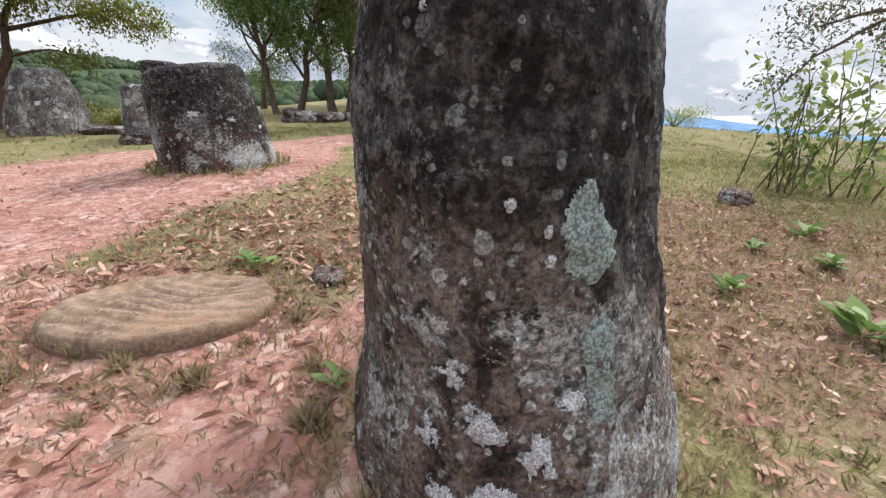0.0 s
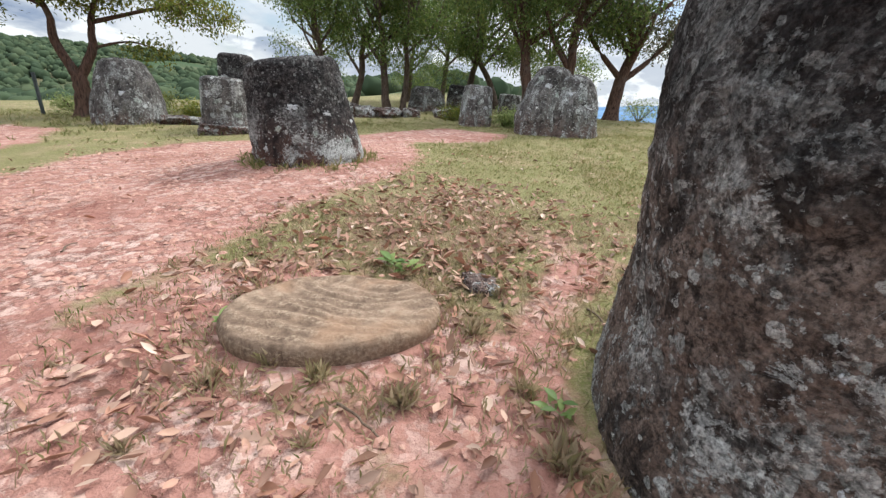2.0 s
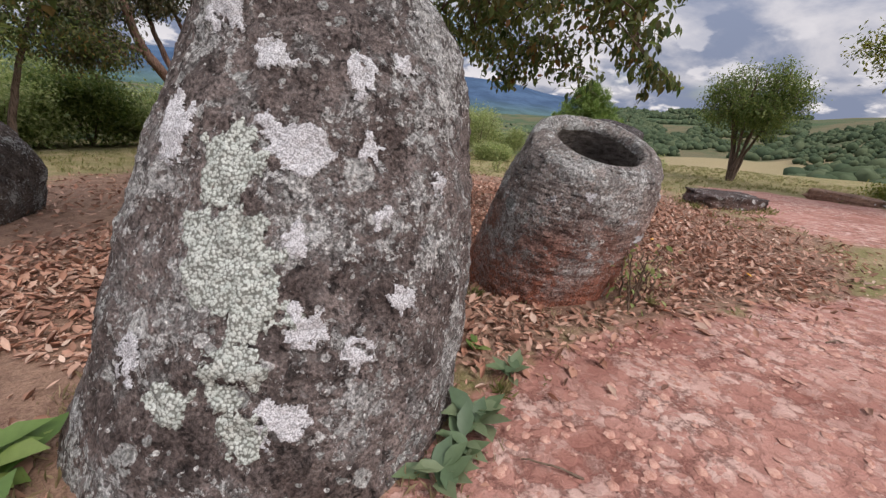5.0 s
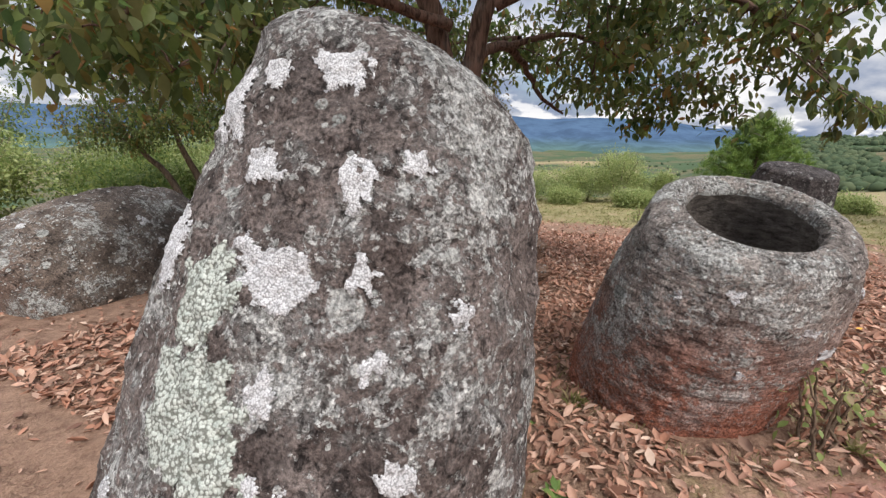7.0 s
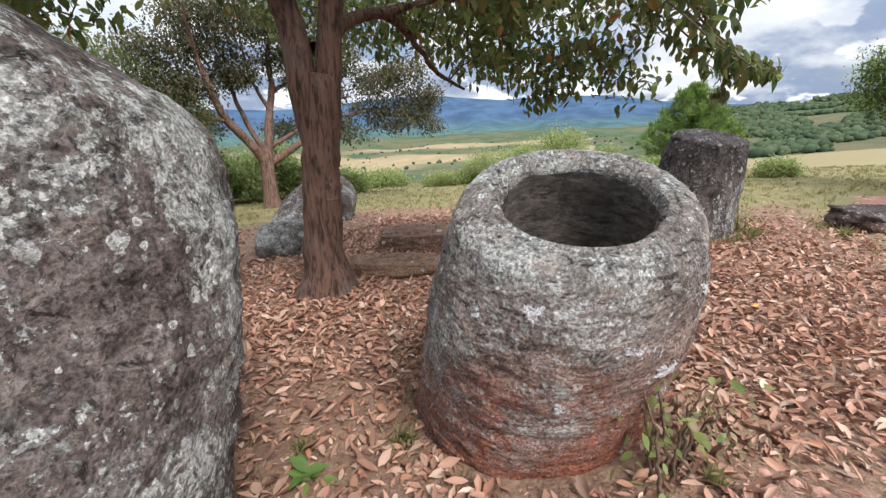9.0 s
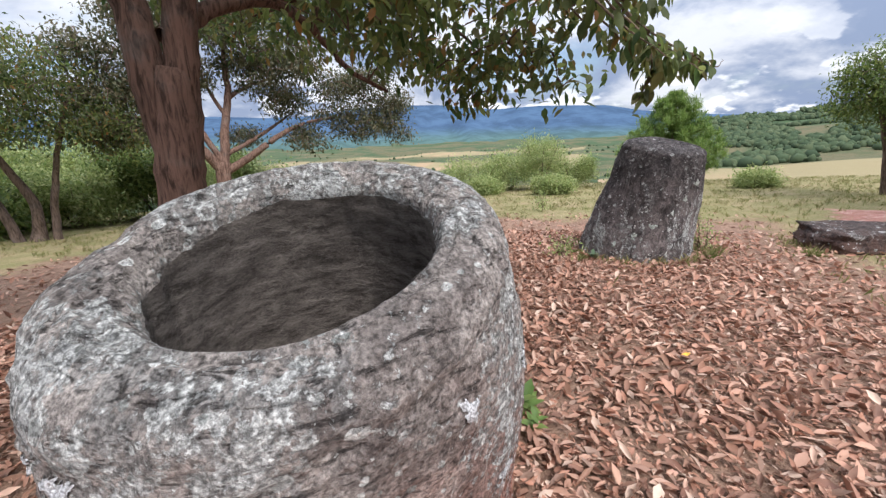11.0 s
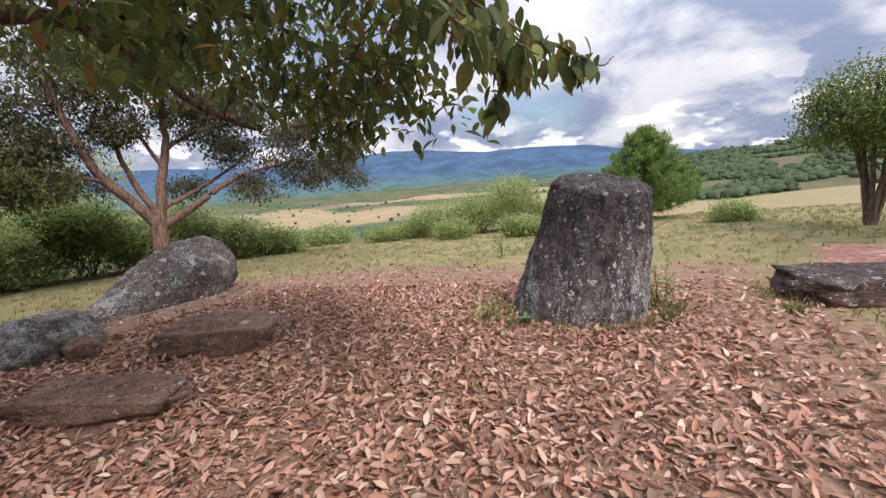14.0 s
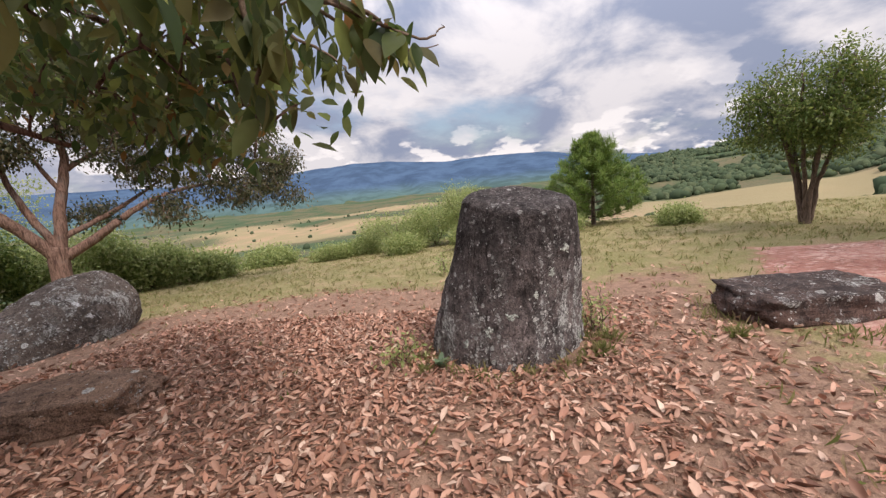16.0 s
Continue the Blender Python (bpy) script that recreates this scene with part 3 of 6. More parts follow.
LITTER = [(-3.2, -0.3), (-4.6, 0.2), (-5.2, 1.2), (-6.0, 2.5), (-6.9, 4.2), (-9.7, 6.0), (-12.0, 5.5), (-16.8, 5.5), (-16.0, 4.0), (-17.2, -2.4), (-15.6, -6.8), (-10.0, -9.0), (-4.0, -7.0), (-2.0, -2.0)]
LITTER_2 = [(-2.7, 4.6), (-1.4, 6.1), (-0.2, 5.3), (0.5, 3.3), (-0.4, 2.5), (-1.0, 1.6), (-2.3, 2.8)]
LITTER_3 = [(0.8, 1.0), (3.0, 0.6), (4.6, 1.5), (5.0, 3.6), (3.2, 5.4), (1.4, 5.0), (1.0, 3.0)]
DIRT_5 = [(0.9, 0.6), (1.9, 0.5), (2.3, 1.3), (1.7, 1.9), (1.1, 1.7)]


DIRT_4 = [(-3.2, 0.2), (0.4, 0.2), (0.0, 1.5), (-0.7, 2.6), (-2.0, 3.2), (-3.2, 3.0)]


def zone(x, y):
    d = max(0.5 * poly_mask(x, y, DIRT_5, 0.6), 0.62 * poly_mask(x, y, DIRT_4, 0.8), poly_mask(x, y, DIRT, 0.9), poly_mask(x, y, DIRT_2, 1.6), 0.8 * poly_mask(x, y, DIRT_3, 0.7))
    l = max(poly_mask(x, y, LITTER, 1.2 if x > -9 else 3.2), 0.47 * poly_mask(x, y, LITTER_2, 1.0), 0.6 * poly_mask(x, y, LITTER_3, 1.3))
    return d, l


def build_ground():
    radii = [0.0]
    step = 0.16
    while radii[-1] < 4600:
        radii.append(radii[-1] + step)
        if radii[-1] > 12:
            step *= 1.055
    ns = 288
    verts, zones, lands = [(HUB[0], HUB[1], land(*HUB))], [zone(*HUB) + (0.0, 1.0)], [(0.0, 0.0, 0.0, 1.0)]
    for r in radii[1:]:
        for k in range(ns):
            a = 2 * math.pi * k / ns
            x, y = HUB[0] - r * math.sin(a), HUB[1] + r * math.cos(a)
            verts.append((x, y, land(x, y)))
            d, l = zone(x, y) if r < 25 else (0.0, 0.0)
            zones.append((d, l, smooth01((r - 36) / 30), 1.0))
            az = math.degrees(math.atan2(math.sin(a), math.cos(a)))
            field = 0.0
            if 52 < az < 92:
                field = smooth01((r - 130) / 40) * (1 - smooth01((r - 240) / 50)) * smooth01((az - 52) / 6)
            elif az >= 92 or az < -100:
                field = smooth01((r - 380) / 120) * (1 - smooth01((r - 1100) / 300)) * (0.55 + 0.6 * noise.noise((x * 0.004, y * 0.004, 5)))
            elif az < -15:
                field = 0.35 * smooth01((r - 300) / 200)
            lands.append((field, 0.0, 0.0, 1.0))
    faces = [(0, 1 + k, 1 + (k + 1) % ns) for k in range(ns)]
    for i in range(len(radii) - 2):
        o = 1 + i * ns
        for k in range(ns):
            q = (k + 1) % ns
            faces.append((o + k, o + ns + k, o + ns + q, o + q))
    me = mesh_from("ground", verts, faces, M_GROUND)
    for nm, vals in (("zone", zones), ("land", lands)):
        at = me.color_attributes.new(nm, "FLOAT_COLOR", "POINT")
        at.data.foreach_set("color", np.array(vals, float).reshape(-1))
    thing("ground", me, (0, 0, 0), "trodden red earth, dry grass and leaf litter falling to valleys", "ground", kind="structure")


build_ground()


def mountain_range(name, r, az0, az1, crest, depth, mat, label, foot):
    """A far ridge: crest(az) gives its height; spurs run down its near side."""
    verts, faces = [], []
    na, nh = 220, 14
    for i in range(na):
        az = radians(az0 + (az1 - az0) * i / (na - 1))
        for j in range(nh):
            k = j / (nh - 1)
            spur = noise.fractal(Vector((math.degrees(az) * 0.12, k * 1.2, 2.0)), 0.9, 2.0, 5)
            rr = r - depth * (1 - k) * (1 + 0.35 * spur)
            top = crest(math.degrees(az)) * (1 + 0.045 * noise.fractal(Vector((math.degrees(az) * 0.25, 4.0, 1.0)), 0.9, 2.0, 5))
            z = foot + (top - foot) * (k ** 1.25) * (1 + 0.14 * spur * (1 - k))
            verts.append((HUB[0] - rr * math.sin(az), HUB[1] + rr * math.cos(az), z))
    for i in range(na - 1):
        for j in range(nh - 1):
            a = i * nh + j
            faces.append((a, a + nh, a + nh + 1, a + 1))
    thing(name, mesh_from(name, verts, faces, mat), (0, 0, 0), label, "mountains", kind="structure")


def bumps(*pairs):
    return lambda az: float(np.interp(az, [p[0] for p in pairs], [p[1] for p in pairs]))


mountain_range("backdrop_mountains_west", 3400, 70, 215, bumps((70, 20), (80, 60), (86, 95), (90, 140), (98, 155), (104, 140), (112, 185), (116, 190), (122, 165), (130, 110), (150, 140), (215, 90)), 1500, M_MOUNT, "haze-blue forested mountain range under low cloud", -90)
mountain_range("backdrop_mountains_east", 3900, -150, -8, bumps((-150, 60), (-60, 50), (-46, 55), (-38, 75), (-29, 125), (-23, 185), (-15, 120), (-8, 60)), 1000, M_MOUNT2, "far mountains beyond the plain, pale blue with haze", -90)


# ---- stone jars and boulders ----
def jar_shape(tilt, h, radii, sq, ang, seed, amp=0.05, edge=0.12, slant=(0.0, 0.0), square=0.0, ribs=0.0):
    """A leaning, rough body of revolution. Gives point(theta, s, inset), with s along its axis from the base."""
    axis = Vector((*tilt, 1)).normalized()
    u = Vector((math.cos(radians(ang)), math.sin(radians(ang)), 0))
    u = (u - axis * u.dot(axis)).normalized()
    v = axis.cross(u)
    xs = np.linspace(0, h, len(radii))

    def radius(s):
        return float(np.interp(s, xs, radii))

    def point(th, s, r):
        c, n = math.cos(th), math.sin(th)
        if square:
            k = (abs(c) ** 4 + abs(n) ** 4) ** -0.25
            r = r * (1 + (k - 1) * square)
        rise = s + max(0.0, s / h) ** 3 * (slant[0] * c + slant[1] * n) * r
        p = axis * rise + u * (c * r * sq) + v * (n * r / sq)
        out = (u * c + v * n)
        q = p * 1.1 + Vector((seed * 7.3, seed * 3.1, 0))
        d = amp * noise.fractal(q, 1.0, 2.0, 3) + amp * 0.3 * noise.fractal(q * 4.7, 0.8, 2.0, 4)
        d -= amp * 0.6 * max(0.0, noise.noise(q * 7.0) - 0.2)
        if ribs:
            # tool marks: short slanting ridges round the wall
            d += ribs * noise.fractal(Vector((q.x * 2.6, q.y * 2.6, q.z * 17 + 4 * q.x)), 0.8, 2.0, 3)
        d += 0.007 * noise.fractal(Vector((q.x * 16, q.y * 16, q.z * 11)), 0.7, 2.0, 3)
        return p + out * d + axis * (d * 0.35 if s > h * 0.85 else 0)

    return point, radius


def jar_mesh(name, mat, shape, h, edge=0.12, hollow=None, nt=120, nh=64, depth=0.45):
    point, radius = shape
    rings = []
    for i in range(nh):
        s = -depth + (h - edge + depth) * i / (nh - 1)
        rings.append((s, radius(max(0, s))))
    top = radius(h)
    start = radius(h - edge)
    for i in range(1, 9):
        a = math.pi / 2 * i / 8
        rings.append((h - edge + edge * math.sin(a), start + (top - edge * 0.9 - start) * (1 - math.cos(a))))
    rim = rings[-1][1]
    if hollow:
        hole, deep = hollow
        for i in range(1, 6):
            rings.append((h + 0.01 * math.sin(i), rim + (hole - rim) * i / 6))
        for i in range(1, 6):
            a = math.pi / 2 * i / 5
            rings.append((h - 0.09 * (1 - math.cos(a)), hole - 0.05 * math.sin(a)))
        for i in range(1, 14):
            rings.append((h - 0.09 - deep * i / 13, hole - 0.05 + 0.04 * math.sin(i / 13 * math.pi)))
        for i in range(1, 6):
            rings.append((h - 0.11 - deep, (hole - 0.05) * (1 - i / 5.3)))
    else:
        for i in range(1, 14):
            rings.append((h + 0.02 * math.sin(i * 0.7), rim * (1 - i / 13.4)))
    verts = [point(2 * math.pi * k / nt, s, r) for s, r in rings for k in range(nt)]
    faces = []
    for i in range(len(rings) - 1):
        for k in range(nt):
            q = (k + 1) % nt
            faces.append((i * nt + k, i * nt + q, (i + 1) * nt + q, (i + 1) * nt + k))
    o = (len(rings) - 1) * nt
    faces.append(tuple(o + k for k in range(nt)))
    faces.append(tuple(reversed(range(nt))))
    me = mesh_from(name, verts, faces, mat)
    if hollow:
        # the wall below the lip is bare stone, coloured darker for the hollow's shade
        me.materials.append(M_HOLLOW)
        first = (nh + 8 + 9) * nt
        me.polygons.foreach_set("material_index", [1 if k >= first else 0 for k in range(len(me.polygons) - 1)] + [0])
    return me


def lichen_patch(parent, shape, th, s, w, tall, seed, mat, name="lichen_patch", label="", lobed=0.0):
    """A thin crust with a ragged, holed outline that lies on a jar's flank."""
    point, radius = shape
    n = max(14, min(84, int(w * 2.6 / 0.007)))
    r0 = radius(s)

    def inside(a, b):
        f = 0.75 * noise.fractal(Vector((a * 2.1 + seed * 3.3, b * 2.1, seed)), 0.55 + 0.2 * lobed, 2.0, 6)
        return 0.62 - math.hypot(a, b) + f * (0.3 + 0.42 * (1 - lobed))

    def on(a, b, lift):
        t1, s1 = th + a * w / r0, s + b * tall
        p = point(t1, s1, radius(max(0, s1)))
        e = 0.02
        tu = point(t1 + e, s1, radius(max(0, s1))) - p
        tv = point(t1, s1 + e, radius(max(0, s1 + e))) - p
        return p + tu.cross(tv).normalized() * lift

    grid = [[(-1.3 + 2.6 * i / n, -1.3 + 2.6 * j / n) for j in range(n + 1)] for i in range(n + 1)]
    keep = [[inside(*grid[i][j]) for j in range(n + 1)] for i in range(n + 1)]
    index, verts, faces = {}, [], []

    def corners(i, j):
        return (i, j), (i + 1, j), (i + 1, j + 1), (i, j + 1)

    cells = {(i, j) for i in range(n) for j in range(n) if sum(keep[a][b] > 0 for a, b in corners(i, j)) >= 3}
    # one crust: the largest connected piece
    crust = set()
    while cells:
        found, todo = set(), [min(cells)]
        cells.discard(todo[0])
        while todo:
            i, j = todo.pop()
            found.add((i, j))
            for q in ((i + 1, j), (i - 1, j), (i, j + 1), (i, j - 1)):
                if q in cells:
                    cells.discard(q)
                    todo.append(q)
        crust = max(crust, found, key=len)
    for i in range(n):
        for j in range(n):
            quad = corners(i, j)
            if (i, j) not in crust:
                continue
            for q in quad:
                if q not in index:
                    k = keep[q[0]][q[1]]
                    lift = -0.004 + 0.013 * smooth01((k + 0.04) / 0.14) + 0.004 * noise.noise((grid[q[0]][0][0] * w * 60, grid[0][q[1]][1] * tall * 60, seed))
                    index[q] = len(verts)
                    verts.append(on(*grid[q[0]][q[1]], lift))
            faces.append(tuple(index[q] for q in quad))
    return part(name, mesh_from(name, verts, faces, mat), parent, label)


def ground_at(x, y, dz=0.0):
    return (x, y, land(x, y) + dz)


# the leaning jar beside the start
S_NEAR = jar_shape((-0.128, -0.031), 2.2, [0.765, 0.692, 0.624, 0.574, 0.512, 0.452], 0.8465, -7.25, 1.3, 0.045)
near_jar = thing("stone_jar", jar_mesh("stone_jar", M_NEAR, S_NEAR, 2.2, 0.14, (0.3, 0.7), 300, 190), (0.381, 1.615, 0.245), "tall dark stone jar with grey lichen standing in red earth", "stone jar", "ancient stone jars")
# the broad lichen-covered jar
S_BIG = jar_shape((-0.359, 0.015), 2.52, [0.946, 0.905, 0.868, 0.829, 0.753, 0.6], 0.9755, -11.8, 2.7, 0.045, 0.3, (0.16, -0.22), 0, 0.006)
big_jar = thing("stone_jar", jar_mesh("stone_jar", M_BIG, S_BIG, 2.52, 0.3, None, 330, 190), (-4.031, -0.698, -0.458), "large leaning stone jar crusted with white and grey lichen", "stone jar", "ancient stone jars")
# the open jar with the red foot
S_OPEN = jar_shape((0.307, 0.174), 1.51, [0.828, 0.783, 0.767, 0.742, 0.69, 0.61], 1.11, -18.6, 4.1, 0.03, 0.12, (0, 0), 0, 0.008)
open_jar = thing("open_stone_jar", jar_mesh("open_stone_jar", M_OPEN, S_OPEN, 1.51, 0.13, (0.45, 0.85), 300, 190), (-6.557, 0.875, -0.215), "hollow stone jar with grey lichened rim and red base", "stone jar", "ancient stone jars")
for th, s, w, tall, mat in [(-1.22, 0.95, 0.095, 0.125, 0), (-1.16, 0.69, 0.07, 0.075, 0), (-1.14, 0.54, 0.05, 0.1, 0), (-1.2, 0.6, 0.03, 0.05, 0), (-1.57, 1.04, 0.019, 0.019, 1), (-1.77, 0.86, 0.014, 0.012, 1), (-1.42, 0.98, 0.012, 0.02, 1), (-1.41, 0.91, 0.014, 0.02, 1), (-1.86, 0.74, 0.012, 0.012, 1), (-2.1, 0.72, 0.012, 0.012, 1), (-1.55, 0.72, 0.014, 0.016, 1), (-1.95, 1.45, 0.012, 0.014, 1), (-2.15, 1.52, 0.014, 0.016, 1)]:
    lichen_patch(near_jar, S_NEAR, th, s, w * 1.5, tall * 1.5, th * 9 + s, (M_LICHEN_SEA, M_LICHEN_W)[mat], label=("grey-green lichen crust", "white lichen spot")[mat], lobed=1.0)
for th, s, w, tall in [(-1.69, 0.47, 0.08, 0.05), (-1.86, 0.6, 0.05, 0.035), (-1.45, 0.42, 0.05, 0.06), (-1.6, 0.3, 0.09, 0.05), (-2.0, 0.4, 0.05, 0.05), (-1.3, 0.55, 0.04, 0.03), (-1.9, 0.25, 0.07, 0.04)]:
    lichen_patch(near_jar, S_NEAR, th, s, w * 1.5, tall * 1.5, th * 5 + s, M_LICHEN_W, label="crumbly white lichen crust")
for th, s, w, tall, mat in [(0.47, 1.48, 0.14, 0.11, 1), (0.22, 1.36, 0.12, 0.17, 0), (0.25, 1.03, 0.19, 0.2, 0), (0.42, 0.9, 0.13, 0.16, 0), (-0.1, 1.47, 0.11, 0.14, 1), (0.0, 1.98, 0.1, 0.13, 1), (0.72, 1.81, 0.06, 0.08, 1), (-0.07, 0.62, 0.08, 0.08, 1), (0.44, 0.42, 0.1, 0.12, 0), (0.62, 0.85, 0.08, 0.1, 1), (0.69, 1.82, 0.05, 0.07, 1), (0.52, 2.2, 0.09, 0.08, 1), (0.38, 0.66, 0.1, 0.12, 0),
                           (0.55, 1.15, 0.06, 0.08, 1), (0.9, 1.3, 0.05, 0.05, 1), (0.8, 1.55, 0.05, 0.06, 1), (1.05, 1.0, 0.06, 0.06, 1), (0.85, 0.75, 0.07, 0.06, 1), (0.95, 1.95, 0.05, 0.05, 1), (0.3, 1.8, 0.08, 0.07, 1), (0.2, 2.1, 0.07, 0.07, 1), (0.6, 0.5, 0.09, 0.08, 1), (0.15, 0.5, 0.08, 0.09, 0), (1.2, 1.5, 0.05, 0.05, 1)]:
    lichen_patch(big_jar, S_BIG, th, s, w * 1.5, tall * 1.5, th * 7 + s, (M_LICHEN, M_LICHEN_W)[mat], label=("pale green lichen crust", "white lichen crust")[mat], lobed=0.35 if mat == 0 else 0.1)
# the dark jar on the red path
S_TWO = jar_shape((-0.183, -0.031), 1.42, [0.83, 0.78, 0.745, 0.705, 0.665, 0.62], 1.047, 40, 5.2, 0.045)
dark_jar = thing("stone_jar", jar_mesh("stone_jar", M_DARK, S_TWO, 1.42, 0.12, None, 120, 60), (-3.504, 6.658, 0.382), "squat black-crusted stone jar on the red dirt path", "stone jar", "ancient stone jars")
# the streaked dark jar in the leaf litter
S_P = jar_shape((0.14, 0.145), 1.846, [0.85, 0.805, 0.745, 0.68, 0.62, 0.555], 0.97, 57, 6.4, 0.04, 0.1, (0, 0), 0.5)
streaked_jar = thing("stone_jar", jar_mesh("stone_jar", M_STREAK, S_P, 1.846, 0.1, None, 132, 76), (-12.72, 2.571, -0.619), "dark streaked stone jar standing among brown fallen leaves", "stone jar", "ancient stone jars")


open_spots = [(-0.9, 1.2), (-0.5, 1.32), (0.15, 1.15), (0.8, 1.25), (1.3, 1.05), (0.5, 0.95), (-0.2, 0.85), (1.0, 0.75), (1.9, 1.2)]
for k, (th, s) in enumerate(open_spots):
    lichen_patch(open_jar, S_OPEN, th + 0.8, s, 0.05 + 0.018 * (k % 3), 0.045 + 0.015 * (k % 2), k * 1.7, M_LICHEN_W, label="white lichen spot")
for k in range(12):
    lichen_patch(dark_jar, S_TWO, -2.6 + 0.31 * k, 0.25 + 0.13 * (k * 7 % 5), 0.06 + 0.02 * (k % 3), 0.06, k * 2.3, (M_LICHEN_W, M_LICHEN)[k % 2], label="pale lichen spot")
for k in range(10):
    lichen_patch(streaked_jar, S_P, -1.5 + 0.3 * k, 0.35 + 0.21 * (k * 7 % 6), 0.055 + 0.02 * (k % 3), 0.07, k * 3.1, M_LICHEN, label="pale lichen spot")


def simple_jar(x, y, h, radii, mat, label, seed, tilt=(0, 0), sq=1.0, ang=0, amp=0.05, edge=0.1, slant=(0, 0), square=0.3, name="stone_jar", hollow=None):
    sh = jar_shape(tilt, h, radii, sq, ang, seed, amp, edge, slant, square)
    ob = thing(name, jar_mesh(name, mat, sh, h, edge, hollow, 72, 36, 0.3), ground_at(x, y), label, "stone jar", "ancient stone jars")
    for k in range(6):
        lichen_patch(ob, sh, -2.7 + 0.42 * k, h * (0.25 + 0.11 * (k * 5 % 6)), 0.09 + 0.03 * (k % 3), 0.1, seed + k * 1.9, (M_LICHEN_W, M_LICHEN)[k % 2], label="pale lichen patch")
    return ob


simple_jar(-7.45, 11.0, 1.33, [0.6, 0.56, 0.53, 0.52], M_GREY, "pale grey stone jar stump on a broad foot", 7.1, square=0.5)
simple_jar(-7.9, 12.35, 1.95, [0.5, 0.46, 0.43, 0.42], M_DARK, "tall narrow black stone jar behind a pale one", 8.3, square=0.6)
simple_jar(-11.5, 12.6, 1.8, [0.93, 0.88, 0.74, 0.5], M_GREY, "grey and black stone jar with rounded top by a tree", 9.2, (-0.05, 0), amp=0.06, edge=0.25)
simple_jar(1.0, 12.8, 1.78, [0.82, 0.8, 0.66, 0.42], M_GREY, "broken grey stone jar with a deep crack", 10.4, (0.05, 0), amp=0.1, edge=0.3)
simple_jar(1.75, 12.5, 1.55, [0.72, 0.7, 0.62, 0.42], M_GREY, "broken wall of a grey stone jar leaning on another", 11.9, (-0.1, 0.05), amp=0.1, edge=0.3)
simple_jar(-0.98, 14.7, 1.25, [0.55, 0.52, 0.5, 0.46], M_GREY, "pale grey stone jar beside the path under trees", 12.2)
simple_jar(-3.7, 23.0, 1.15, [0.95, 0.95, 0.85, 0.6], M_GREY, "low grey stone jar in the shade of trees", 13.7, amp=0.09, edge=0.3)
simple_jar(-2.0, 23.9, 1.25, [0.7, 0.7, 0.66, 0.6], M_DARK, "dark stone jar in the shade of trees", 14.5)
simple_jar(0.6, 22.0, 0.9, [0.6, 0.6, 0.56, 0.5], M_GREY, "small grey stone jar with open mouth under trees", 15.5, hollow=(0.3, 0.4))
simple_jar(2.8, 18.5, 1.0, [0.65, 0.62, 0.56, 0.5], M_GREY, "grey stone jar in the shade beside a tree", 16.5)


def boulder(name, at, size, seed, mat, label, category="rock", turn=0.0, flat=0.6, rough=0.2, lean=(0, 0), group=""):
    """A worn rock: a dented, flattened ball sunk a little into the soil."""
    bm = bmesh.new()
    bmesh.ops.create_icosphere(bm, subdivisions=5, radius=1)
    for v in bm.verts:
        p = v.co.copy()
        m = max(abs(p.x), abs(p.y), abs(p.z))
        p = p.lerp(p / m * 0.86, flat)
        p *= 1 + rough * noise.fractal(p * 1.3 + Vector((seed, seed * 2, 0)), 0.9, 2.0, 4) + 0.25 * rough * noise.fractal(p * 5 + Vector((0, seed, 0)), 0.8, 2.0, 3)
        v.co = Vector((p.x * size[0], p.y * size[1], p.z * size[2]))
    me = bpy.data.meshes.new(name)
    bm.to_mesh(me)
    bm.free()
    me.materials.append(mat)
    me.polygons.foreach_set("use_smooth", [True] * len(me.polygons))
    return thing(name, me, at, label, category, group, turn=(lean[0], lean[1], turn))


# fallen jar beside the pale tree
def lying_jar(a, b, radii, seed, label):
    a, b = Vector(a), Vector(b)
    n = (b - a).length
    sh = jar_shape((0, 0), n, radii, 0.92, 0, seed, 0.07, 0.3)
    ob = thing("fallen_stone_jar", jar_mesh("fallen_stone_jar", M_BROWN, sh, n, 0.3, None, 120, 70, 0.0), (0, 0, 0), label, "stone jar", "ancient stone jars")
    for k in range(14):
        lichen_patch(ob, sh, k * 2.4, n * (0.2 + 0.13 * (k * 3 % 6)), 0.08 + 0.03 * (k % 3), 0.09, seed + k * 1.3, M_LICHEN_W, label="white lichen patch")
    ob.matrix_world = Matrix.Translation(a) @ (b - a).to_track_quat("Z", "Y").to_matrix().to_4x4()


lying_jar((-11.7, -6.3, land(-11.7, -6.3) - 0.45), (-15.0, -6.75, land(-15.0, -6.75) + 0.7), [0.55, 0.75, 0.88, 0.92, 0.85, 0.66], 20.4, "grey stone jar lying tipped over on dry grass")
lying_jar((-4.6, -6.2, land(-4.6, -6.2) - 0.2), (-7.3, -6.7, land(-7.3, -6.7) + 0.7), [0.9, 1.05, 1.08, 1.0, 0.88, 0.62], 25.1, "grey leaning stone jar with red foot in shade")
boulder("stone_slab", ground_at(-10.75, -1.95, 0.13), (0.86, 0.5, 0.26), 3.3, M_SLAB, "flat brown stone slab lying in fallen leaves", "stone slab", 113, 0.88, 0.14)
boulder("stone_slab", ground_at(-9.0, -1.5, 0.08), (0.85, 0.32, 0.17), 4.4, M_SLAB, "low red-brown stone slab at the foot of a tree", "stone slab", 106, 0.85, 0.15)
boulder("grey_stone", ground_at(-10.1, -4.6, 0.12), (0.8, 0.55, 0.52), 5.1, M_PALE, "grey lichened stone stump behind a tree", "rock", 40, 0.3, 0.16, (0, -14))
